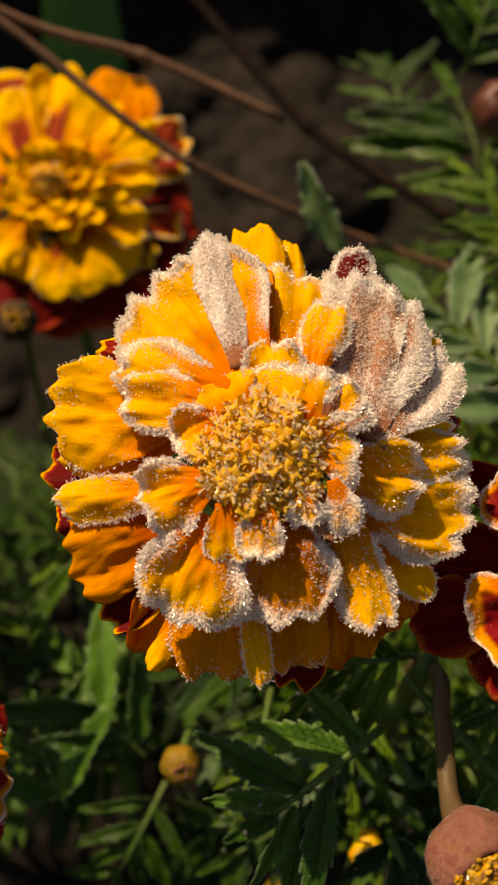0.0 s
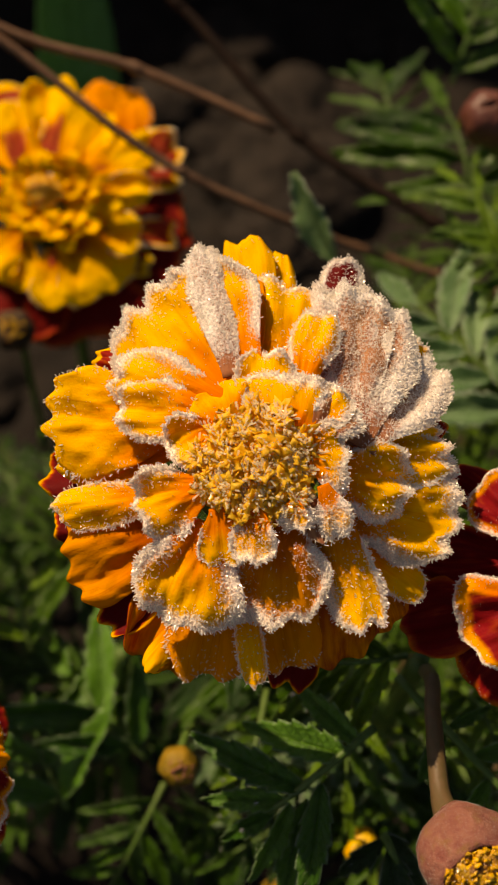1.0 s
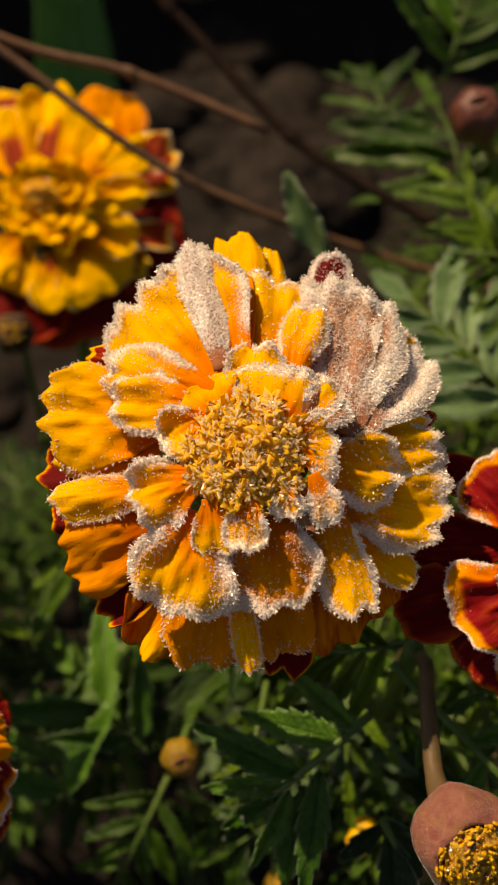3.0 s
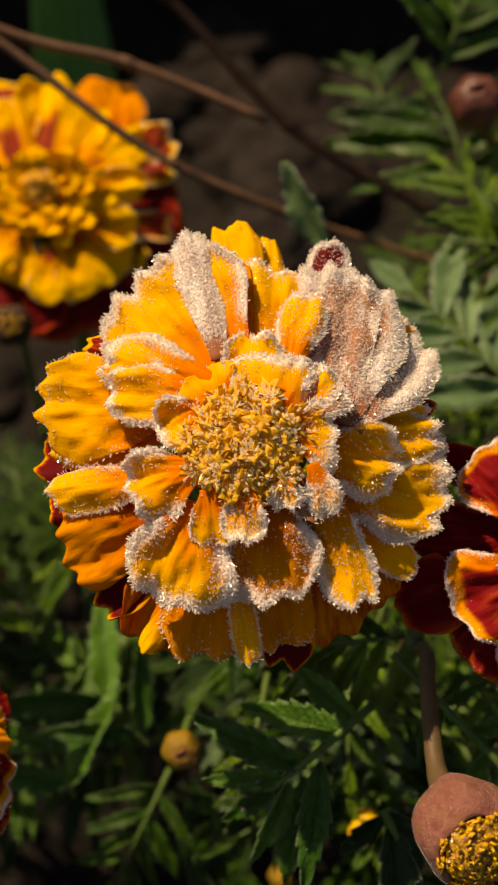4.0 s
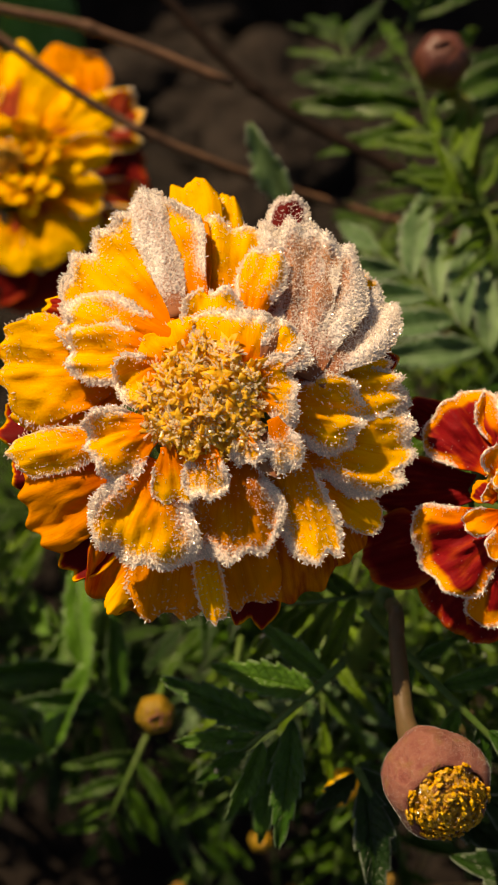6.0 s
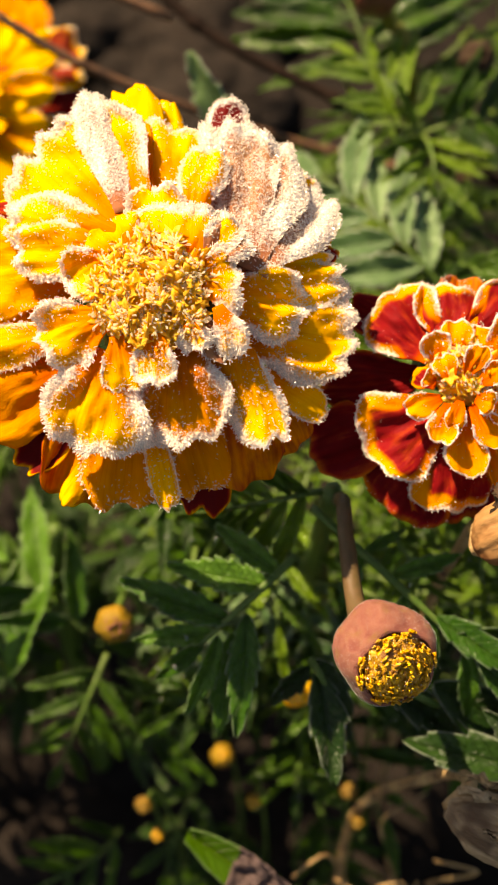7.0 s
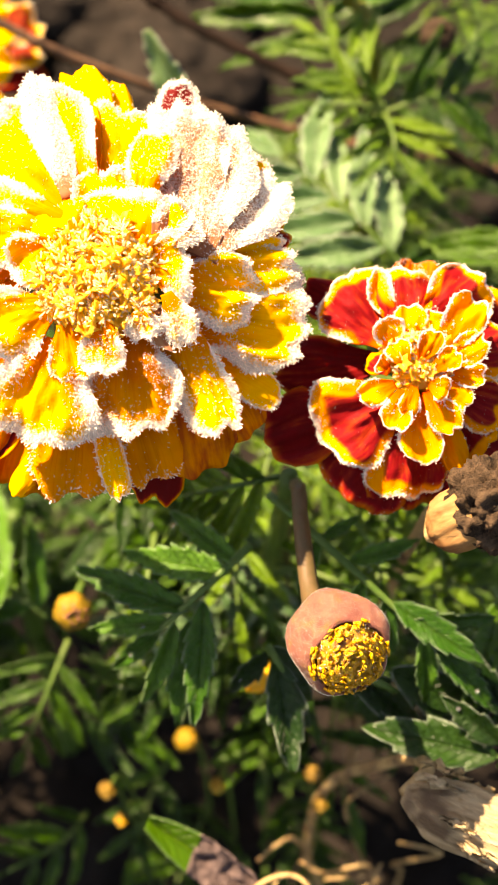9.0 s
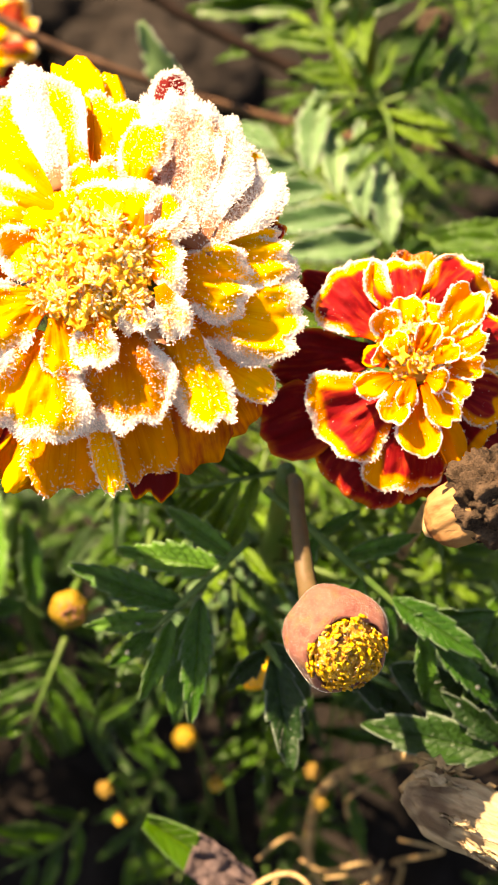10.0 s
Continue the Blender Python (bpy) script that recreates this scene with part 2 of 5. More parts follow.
def thing(name, m, label, category, group="", kind=""):
    ob = new(name)
    ob.empty_display_size = 0.01
    ob.matrix_basis = m
    WORLD[ob] = m.copy()
    return tagged(ob, label, category, group, kind)


def part(name, me, parent, m=None, label=""):
    """A mesh under a thing or a part; m is its pose in the parent's frame."""
    ob = new(name, me)
    ob.parent = parent
    ob.matrix_basis = m if m else Matrix()
    WORLD[ob] = WORLD[parent] @ ob.matrix_basis
    return tagged(ob, label)


def sheet(p, thick, uv, coat, coat_under, name, mats):
    """A curved sheet with thickness from a grid of points (nu, nv, 3)."""
    nu, nv = p.shape[:2]
    normal = np.cross(np.gradient(p, axis=0), np.gradient(p, axis=1))
    normal /= np.linalg.norm(normal, axis=-1, keepdims=True) + 1e-12
    top, low = p.reshape(-1, 3), (p - normal * thick).reshape(-1, 3)
    i = np.arange(nu * nv).reshape(nu, nv)
    quads = np.stack([i[:-1, :-1], i[1:, :-1], i[1:, 1:], i[:-1, 1:]], -1).reshape(-1, 4)
    k = nu * nv
    rim = np.concatenate([i[0, :], i[1:, -1], i[-1, -2::-1], i[-2::-1, 0]])
    a, b = rim[:-1], rim[1:]
    sides = np.stack([a, b, b + k, a + k], -1)
    faces = np.concatenate([quads, quads[:, ::-1] + k, sides])
    verts = np.concatenate([top, low])
    uvs = np.concatenate([uv.reshape(-1, 2)] * 2)
    coats = None if coat is None else np.concatenate([coat.reshape(-1, 2), coat_under.reshape(-1, 2)])
    return link_mesh(name, verts, faces, mats, uvs, coats), normal


def smooth01(x):
    x = np.clip(x, 0, 1)
    return x * x * (3 - 2 * x)


def spikes(points, ways, length, radius, rng):
    """Small ice rods: three-sided, widening to a blunt point, standing on points along ways."""
    n = len(points)
    ways = ways / (np.linalg.norm(ways, axis=1, keepdims=True) + 1e-12)
    side = np.cross(ways, rng.normal(size=(n, 3)))
    side /= np.linalg.norm(side, axis=1, keepdims=True) + 1e-12
    other = np.cross(ways, side)
    r, ln = radius[:, None], length[:, None]
    lean = ways + side * rng.normal(size=(n, 1)) * 0.25
    turns = (0, 2.1, 4.2)
    low = [points - ways * ln * 0.12 + 0.55 * r * (side * math.cos(k) + other * math.sin(k)) for k in turns]
    ring = [points + lean * ln * 0.80 + r * (side * math.cos(k) * 1.25 + other * math.sin(k) * 0.85) for k in turns]
    verts = np.stack([*low, *ring, points + lean * ln], 1).reshape(-1, 3)
    j = np.arange(n)[:, None] * 7
    faces = np.concatenate([j + f for f in ([0, 1, 4], [0, 4, 3], [1, 2, 5], [1, 5, 4], [2, 0, 3], [2, 3, 5], [3, 4, 6], [4, 5, 6], [5, 3, 6])])
    return verts, faces


def rime_mesh(made, ice=None):
    """One mesh of faceted crystals out of several sets of them."""
    start, faces, ice = 0, [], ice or RIME
    for verts, tris in made:
        faces.append(tris + start)
        start += len(verts)
    return link_mesh("frost", np.concatenate([m[0] for m in made]), np.concatenate(faces), [ice], smooth=False)


COUNT = [0]


def petal(head, x0, y0, x1, y1, width, z0, z1, look_of="yellow", frost=0.3, cover=0.0, cup=0.05, ruffle=1.1, lobes=2, arch=1.0, skin=None, density=1.0, gain=1.14):
    """One ray petal of a flower head; millimetres in the head's frame, from its base to the middle of its tip."""
    COUNT[0] += 1
    rng = np.random.default_rng(COUNT[0])
    length = math.hypot(x1 - x0, y1 - y0)
    width *= gain
    cover *= 0.75
    rime = min(1.8, 0.125 * width, 0.16 * length) * (0.45 if skin else 1.0)
    small = 0.75 if skin else 1.0
    ruffle *= min(1.0, width / 11.0)
    skin = skin or {"amber": AMBER_PETAL, "umber": AMBER_PETAL, "mauve": MAUVE_PETAL}.get(look_of, PETAL)
    nu, nv = 24, 37
    u, v = np.meshgrid(np.linspace(0, 1, nu), np.linspace(-1, 1, nv), indexing="ij")
    ph = rng.uniform(0, 6.28, 6)
    tip = 1 - 0.19 * min(1.0, 1.3 * width / length) * np.abs(v) ** (2.4 + 2.5 * max(0.0, 1 - width / length)) + 0.032 * np.cos(lobes * np.pi * v + (0 if lobes % 2 else np.pi) + 0.5 * math.sin(ph[2])) + 0.03 * v * math.sin(ph[4]) + 0.014 * np.sin(9 * v + ph[0]) + 0.005 * np.sin(19 * v + ph[1])
    half = 0.5 * width * (0.32 + 0.68 * smooth01(u * 1.15) ** 0.8) * (1 - 0.10 * u**5) * (1 + 0.03 * np.sin(11 * u + ph[2]))
    along = u * length * tip
    across = v * half * (1 + 0.14 * v * math.cos(ph[3])) + 0.05 * length * u * u * math.sin(ph[5])
    cup = cup + 0.10 * math.cos(ph[2]) * (0.0 if look_of == "mauve" else 0.4 if small < 1 else 1.0)
    z = z0 + (z1 - z0) * u + arch * 1.6 * u * (1 - u) + cup * width * (v * v - 0.3) * u
    z = z + ruffle * u**1.6 * (0.8 * np.sin((2.0 + 0.9 * lobes) * v + ph[3]) + 0.4 * np.sin(4.5 * v + 3 * u + ph[4]))
    z = z + (0.06 + 0.012 * width) * u * np.sin(5.5 * v + 6 * u + ph[0]) + 0.05 * u * np.sin(9 * v - 7 * u + ph[5]) + 0.8 * smooth01((u - 0.75) / 0.25) * (0.2 + 0.8 * math.sin(ph[1]))
    z = z + 0.012 * min(width, 12.0) * np.cos(lobes * np.pi * v + (0 if lobes % 2 else np.pi) + 0.5 * math.sin(ph[2]) + 0.6 * np.sin(3 * u + ph[5])) * u**1.2
    crumple = [noise.noise(Vector((q * length / 4.5, w * width / 5.5, COUNT[0] * 7.3))) + 0.45 * noise.noise(Vector((q * length / 2.0, w * width / 1.9, COUNT[0] * 3.1))) for q, w in zip(u.ravel(), v.ravel())]
    z = z + 0.085 * min(width, 11.0) * np.array(crumple).reshape(u.shape) * smooth01(u * 2.0)
    for c, deep in zip(rng.uniform(-0.7, 0.7, 3), rng.uniform(0.05, 0.3, 3)):
        z = z - deep * np.exp(-(((v - c) / 0.13) ** 2)) * u * (1 - 0.4 * u)
    a = math.atan2(y1 - y0, x1 - x0)
    p = np.stack([x0 + along * math.cos(a) - across * math.sin(a), y0 + along * math.sin(a) + across * math.cos(a), z], -1) * 0.001
    edge = np.minimum((1 - u) * length, (1 - np.abs(v)) * half * 1.2 + 3.0 * smooth01((0.45 - u) / 0.3))
    ice = np.clip(frost * np.exp(-((edge / (rime * (1 + 0.45 * np.sin(4 * v + ph[1]) * np.sin(5 * u + ph[4])))) ** 1.25)) * 1.12 + cover * smooth01((u - (0.0 if look_of == "mauve" else 0.1)) / (0.22 if look_of == "mauve" else 0.4)), 0, 1)
    rim = edge / max(width * 0.5, 1e-6)
    # umber: a redder amber that paints in the shade on the lower petals
    red = {"yellow": 0.34 * smooth01((0.34 - u) / 0.34), "amber": 0.10 + 0.40 * smooth01((0.5 - u) / 0.5),
           "dark": 0.50 + 0.27 * smooth01(rim / 0.22) if skin is RED_PETAL else 0.42 + 0.46 * smooth01(rim / 0.22), "umber": 0.50 + 0.18 * smooth01((0.6 - u) / 0.5), "redrim": 0.06 + 0.66 * smooth01((rim - 0.17 - 0.13 * np.sin(2.3 * v + ph[0]) * np.sin(4.1 * u + ph[2])) / 0.18) * smooth01((u - 0.05) / 0.2),
           "stripe": 0.20 + 0.50 * smooth01((0.85 - u) / 0.4) * smooth01((0.8 - np.abs(v)) / 0.45), "mauve": 0.42 + 0.1 * u, "blush": 0.15 + 0.44 * smooth01((0.62 - u) / 0.4) * smooth01((0.9 - np.abs(v)) / 0.4)}[look_of]
    uv = np.stack([u, v * 0.5 + 0.5], -1)
    coat = np.stack([ice, red], -1)
    under = np.stack([ice * 0.5, np.clip(red + 0.25, 0, 1)], -1)
    me, normal = sheet(p, 0.00028, uv, coat, under, "petal", [skin])
    ob = part("petal", me, head)
    if frost < (0.28 if skin is AMBER_PETAL else 0.11):
        return ob
    area = half * length / ((nu - 1) * (nv - 1)) * 2
    out = np.array([math.cos(a), math.sin(a), 0.0])
    aside = np.array([-math.sin(a), math.cos(a), 0.0])
    made = []
    # thick needles where rime has settled, then sparse fine grains over the whole face
    for weight, per_mm, short, long in ((ice**1.4, 48.0 * density, 0.20, 0.58), (0.03 + 0.3 * ice, 8.0 * density, 0.06, 0.14)):
        cell = (weight * area)[:-1, :-1]
        total = int(min(5000, cell.sum() * per_mm))
        if total < 4:
            continue
        iu, iv = np.unravel_index(rng.choice(cell.size, total, p=cell.ravel() / cell.sum()), cell.shape)
        du, dv = rng.random((2, total, 1))
        at = lambda g: (g[iu, iv] * (1 - du) + g[iu + 1, iv] * du) * (1 - dv) + (g[iu, iv + 1] * (1 - du) + g[iu + 1, iv + 1] * du) * dv
        pos, nor = at(p), at(normal)
        nor = np.where(nor[:, 2:] < 0, -nor, nor)
        near = np.exp(-at(edge[..., None]) / (0.6 * rime))
        lean = out * (at(u[..., None]) - 0.3) + at(v[..., None]) * aside
        ways = nor * (0.8 - 0.4 * near) + lean * near * 1.2 + rng.normal(size=(total, 3)) * 0.6
        size = (short + (long - short) * (0.30 + 0.70 * near[:, 0]) * rng.uniform(0.4, 1.15, total)) * small * 0.001
        made.append(spikes(pos, ways, size, size * 0.075 + 0.000036, rng))
    if made:
        tagged(part("frost", rime_mesh(made), ob, label="white hoar frost needles"), kind="stuff")
    return ob


def tube(points, radii, sides=8, name="stem", mats=(None,), rough=0.0, seed=1):
    """A tapered, slightly uneven tube along points."""
    rng = np.random.default_rng(seed)
    pts = np.array([tuple(p) for p in points], float)
    # Catmull-Rom through the given points
    ext = np.vstack([2 * pts[0] - pts[1], pts, 2 * pts[-1] - pts[-2]])
    fine, rad = [], []
    for i in range(len(pts) - 1):
        p0, p1, p2, p3 = ext[i:i + 4]
        for t in np.linspace(0, 1, 7)[:-1]:
            fine.append(0.5 * (2 * p1 + (p2 - p0) * t + (2 * p0 - 5 * p1 + 4 * p2 - p3) * t * t + (3 * p1 - p0 - 3 * p2 + p3) * t**3))
            rad.append(radii[i] * (1 - t) + radii[i + 1] * t)
    fine, rad = np.array(fine + [pts[-1]]), np.array(rad + [radii[-1]])
    way = np.gradient(fine, axis=0)
    way /= np.linalg.norm(way, axis=1, keepdims=True) + 1e-12
    side = np.cross(way, np.array([0.31, 0.17, 0.93]))
    side /= np.linalg.norm(side, axis=1, keepdims=True) + 1e-12
    other = np.cross(way, side)
    ang = np.linspace(0, 2 * np.pi, sides, endpoint=False)
    r = rad[:, None] * (1 + rough * rng.normal(size=(len(fine), sides)))
    verts = fine[:, None] + r[..., None] * (side[:, None] * np.cos(ang)[None, :, None] + other[:, None] * np.sin(ang)[None, :, None])
    n = len(fine)
    i = np.arange(n * sides).reshape(n, sides)
    j = np.roll(i, -1, axis=1)
    faces = np.stack([i[:-1], j[:-1], j[1:], i[1:]], -1).reshape(-1, 4).tolist()
    faces += [i[0, ::-1].tolist(), i[-1].tolist()]
    return link_mesh(name, verts.reshape(-1, 3), faces, list(mats))


def lathe(profile, sides, name, mat, bumps=0, depth=0.0, rough=0.0, seed=2, close=True):
    """A turned form about z from (radius, height) pairs, with lobes round it."""
    rng = np.random.default_rng(seed)
    prof = np.array(profile, float)
    ang = np.linspace(0, 2 * np.pi, sides, endpoint=False)
    lob = 1 + depth * np.cos(bumps * ang)[None]
    r = prof[:, :1] * lob * (1 + rough * rng.normal(size=(len(prof), sides)))
    z = prof[:, 1:] + rough * prof[:, :1] * rng.normal(size=(len(prof), sides))
    verts = np.stack([r * np.cos(ang), r * np.sin(ang), z], -1).reshape(-1, 3)
    i = np.arange(len(prof) * sides).reshape(len(prof), sides)
    j = np.roll(i, -1, axis=1)
    faces = np.stack([i[:-1], j[:-1], j[1:], i[1:]], -1).reshape(-1, 4).tolist()
    if close:
        faces += [i[0, ::-1].tolist(), i[-1].tolist()]
    return link_mesh(name, verts, faces, [mat])


def floret_mesh(seed, mat):
    """A small disc floret: a tube that opens into five ragged pointed lobes round a hollow."""
    rng = np.random.default_rng(seed)
    sides, rows = 15, []
    a = np.linspace(0, 2 * np.pi, sides, endpoint=False)
    lobe = 0.5 + 0.5 * np.cos(5 * a + seed)
    for r, z, open_up in ((0.30, -1.5, 0), (0.38, 0.0, 0), (0.52, 0.7, 0.1), (0.80, 1.15, 0.5), (1.0, 1.45, 1.0), (0.62, 1.30, 0.4), (0.22, 1.05, 0)):
        rr = r * (1 + open_up * (0.75 * lobe - 0.35 + 0.15 * rng.normal(size=sides)))
        rows.append(np.stack([rr * np.cos(a), rr * np.sin(a), z + open_up * (0.55 * lobe - 0.25 + 0.18 * rng.normal(size=sides))], -1))
    verts = np.concatenate(rows) * 0.001
    i = np.arange(len(rows) * sides).reshape(len(rows), sides)
    j = np.roll(i, -1, axis=1)
    faces = np.stack([i[:-1], j[:-1], j[1:], i[1:]], -1).reshape(-1, 4).tolist() + [i[-1].tolist()]
    return link_mesh("disc_floret", verts, faces, [mat])


FLORETS = [floret_mesh(s, ORANGE) for s in range(5)]


def disc(head, n, radius, height, z0, size, frost=1.0, seed=5, lift=0.8):
    """The flower's middle: florets in a spiral over a low dome, with rime on their tips."""
    rng = np.random.default_rng(seed)
    part("receptacle", lathe([(0.001 * radius * r, 0.001 * (z0 + lift + (height + 0.4) * (1 - r * r))) for r in (1.0, 0.9, 0.7, 0.45, 0.2, 0.03)], 20, "receptacle", ORANGE, rough=0.03), head)
    tips = []
    for k in range(n):
        r = math.sqrt((k + 0.5) / n)
        a = k * 2.39996 + rng.normal() * 0.12
        loc = Vector((radius * r * math.cos(a), radius * r * math.sin(a), z0 + height * (1 - r * r) + rng.normal() * 0.35)) * 0.001
        tilt = Euler((rng.normal() * 0.22 - 0.55 * r * math.sin(a), rng.normal() * 0.22 + 0.55 * r * math.cos(a), rng.uniform(0, 6)))
        s = size * rng.uniform(0.7, 1.25)
        m = Matrix.LocRotScale(loc, tilt, (s, s, s * rng.uniform(0.65, 1.05)))
        part("disc_floret", FLORETS[k % 5], head, m)
        tips.append((m, s))
    if frost:
        pts, ways = [], []
        for m, s in tips:
            for _ in range(int(rng.choice([1, 6, 13, 22, 32]) * frost)):
                a = rng.uniform(0, 6.28)
                r = rng.uniform(0.1, 1.2)
                pts.append(m @ Vector((0.0009 * r * math.cos(a), 0.0009 * r * math.sin(a), 0.0014 + rng.uniform(-0.0002, 0.0003))))
                ways.append(m.to_3x3().normalized() @ Vector((0.9 * r * math.cos(a), 0.9 * r * math.sin(a), 0.7)))
        pts, ways = np.array([tuple(p) for p in pts]), np.array([tuple(w) for w in ways])
        ways += rng.normal(size=ways.shape) * 0.4
        ln = rng.uniform(0.30, 0.95, len(pts)) * 0.001
        tagged(part("frost", rime_mesh([spikes(pts, ways, ln, ln * 0.16 + 0.00004, rng)], FLAKE), head, label="white hoar frost needles"), kind="stuff")


def calyx_and_stem(head, radius, path, thickness):
    """The green cup under the petals, and the stalk down to the soil (world points)."""
    prof = [(0.0016, -0.024), (0.0030, -0.021), (0.0052, -0.015), (radius * 0.75, -0.010), (radius, -0.006), (radius * 0.85, -0.003)]
    part("calyx", lathe(prof, 20, "calyx", STEM, 8, 0.06), head, label="green ribbed flower cup")
    inv = WORLD[head].inverted()
    pts = [inv @ Vector(p) for p in path]
    part("stem", tube([(0, 0, -0.022), *pts], [thickness] * (len(pts) + 1), 8, "stem", [STEM], 0.03), head, label="green flower stalk")


# ---- ground ----
def ground():
    n = 210
    s = np.linspace(-1, 1, n)
    line = 0.55 * s + 120.0 * np.sign(s) * np.abs(s) ** 11
    x, y = np.meshgrid(line, line + 0.16, indexing="ij")
    z = np.empty_like(x)
    for i in range(n):
        for j in range(n):
            q = Vector((x[i, j], y[i, j], 0))
            far = min(1.0, q.length / 1.5)
            z[i, j] = (1 - far) * (0.016 * noise.noise(q * 22) + 0.008 * noise.noise(q * 70) + 0.004 * noise.noise(q * 170)) + far * 0.03 * noise.noise(q * 0.7)
    k = np.arange(n * n).reshape(n, n)
    faces = np.stack([k[:-1, :-1], k[1:, :-1], k[1:, 1:], k[:-1, 1:]], -1).reshape(-1, 4)
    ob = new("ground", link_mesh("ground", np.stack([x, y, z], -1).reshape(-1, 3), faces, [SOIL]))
    return tagged(ob, "dark damp crumbly garden soil under the plants, with their shade painted in", "soil", kind="structure")


ground()


def shade_wall():
    """A plain weathered wall, added out of view behind the bed to shade the far soil."""
    bm = bmesh.new()
    bmesh.ops.create_cube(bm, size=1.0, matrix=Matrix.Translation((-0.1, 0.60, 0.09)) @ Matrix.Diagonal((1.9, 0.08, 0.28, 1)))
    bmesh.ops.bevel(bm, geom=bm.edges[:], offset=0.008, segments=2, affect="EDGES")
    me = bpy.data.meshes.new("shade_wall_north")
    bm.to_mesh(me)
    bm.free()
    me.materials.append(STONE)
    tagged(new("shade_wall_north", me), "low weathered grey-brown wall added unseen behind the bed for shade", "wall", kind="structure")


shade_wall()


def clod(loc, size, seed, mat, name, label, category):
    bm = bmesh.new()
    bmesh.ops.create_icosphere(bm, subdivisions=4, radius=1.0)
    off = Vector((seed * 3.7, seed * 1.3, 0))
    for v in bm.verts:
        q = v.co.copy()
        v.co *= 1 + 0.35 * noise.noise(q * 1.1 + off) + 0.16 * noise.noise(q * 3 + off) + 0.07 * noise.noise(q * 8 + off)
        v.co.z *= 0.62
        v.co *= size
    me = bpy.data.meshes.new(name)
    bm.to_mesh(me)
    bm.free()
    me.materials.append(mat)
    me.polygons.foreach_set("use_smooth", np.full(len(me.polygons), True))
    ob = new(name, me)
    ob.location = loc
    return tagged(ob, label, category)


# ---- main flower ----
head = thing("marigold_flower", pose(0.0016, 0.0883, 0.2237, 30, 0, 0), "frost-rimmed yellow and orange double marigold in full bloom", "flower", "marigold blooms")
petal(head, -14.4, 0.0, -27.1, 1.5, 7.6, -9, -12, "dark", frost=0.05)
petal(head, -16.4, -6.3, -25.9, -6.2, 5.4, -9, -12, "dark", frost=0.05)
petal(head, -8.6, -10.6, -19.9, -17.8, 8.4, -7, -11, "dark", frost=0.05, lobes=3)
petal(head, -5.1, -8.6, -14.0, -23.8, 11.8, -6, -10, "umber", frost=0.05, lobes=3)
petal(head, 6.6, -12.0, 3.4, -26.9, 7.0, -7, -12, "dark", frost=0.05)
petal(head, 7.9, -10.7, 10.2, -24.1, 13.3, -5, -11, "umber", frost=0.10, lobes=3)
petal(head, 10.7, -9.3, 17.0, -19.7, 9.9, -6, -12, "umber", frost=0.12, lobes=3)
petal(head, 12.0, -9.4, 21.1, -15.6, 4.6, -5, -10, "yellow", frost=0.7, lobes=1)
petal(head, -3.0, -7.5, -5.9, -25.7, 11.0, -3, -8.5, "amber", frost=0.34, lobes=2, cup=0.03)
petal(head, 1.4, -8.7, 3.7, -24.7, 9.0, -4, -9, "amber", frost=0.38, lobes=2, cup=0.03)
petal(head, -8.7, -17.4, -13.6, -24.5, 3.0, -8, -8.5, "yellow", frost=0.0, lobes=1, cup=-0.2)
petal(head, -1.7, -12.2, -1.0, -26.3, 3.4, -3, -6, "yellow", frost=0.5, cover=0.20, cup=-0.3, lobes=1)
petal(head, -11.5, 12.6, -20.8, 15.0, 4.3, -7, -9, "redrim", frost=0.05, lobes=3)
petal(head, -9.2, 6.1, -26.2, 7.4, 13.3, -4.5, -7, "yellow", frost=0.26, lobes=4, cup=-0.03, ruffle=0.5)
petal(head, -9.3, 3.9, -25.2, 3.8, 7.7, -6, -8, "yellow", frost=0.22, lobes=3, cup=-0.03, ruffle=0.5)
petal(head, -10.0, 2.7, -23.3, 0.8, 6.0, -5.5, -8, "yellow", frost=0.25, lobes=2)
petal(head, -10.5, -7.4, -23.7, -10.9, 13.2, -4, -8, "amber", frost=0.20, lobes=4, cup=-0.06)
petal(head, -9.1, -2.8, -24.6, -4.8, 5.5, -2.5, -4.5, "yellow", frost=0.5, cover=0.10, lobes=1, cup=-0.14)
petal(head, 10.9, 18.1, 12.1, 29.0, 5.1, -9, -11, "dark", frost=1.0, cover=0.30, lobes=1, cup=-0.15)
petal(head, 13.4, 15.4, 18.7, 20.9, 7.4, -10, -13, "dark", frost=0.5, lobes=3)
petal(head, 13.4, 13.2, 23.4, 16.6, 7.0, -10, -13, "yellow", frost=0.8, lobes=3)
petal(head, 12.2, 4.6, 24.3, 9.5, 9.4, -6, -12, "dark", frost=0.2, lobes=3)
petal(head, 12.2, 3.9, 24.6, 6.1, 6.9, -6, -12, "umber", frost=0.4, lobes=2)
petal(head, 1.2, 14.7, -2.0, 32.4, 6.7, -7, -14, "yellow", frost=0.12, lobes=2)
petal(head, 2.6, 14.7, 4.0, 30.9, 5.0, -7, -16, "yellow", frost=0.14, lobes=1)
petal(head, -1.3, 7.9, -13.7, 23.8, 20.0, -1, -7.5, "yellow", frost=1.0, cover=0.06, lobes=5, ruffle=1.0)
petal(head, -0.7, 7.8, -2.5, 25.9, 5.4, -0.5, -8, "amber", frost=0.1, lobes=1, cup=0.1)
petal(head, -2.7, 11.2, -5.4, 29.3, 5.7, -0.5, -7, "mauve", frost=1.0, cover=0.85, cup=-0.34, lobes=1)
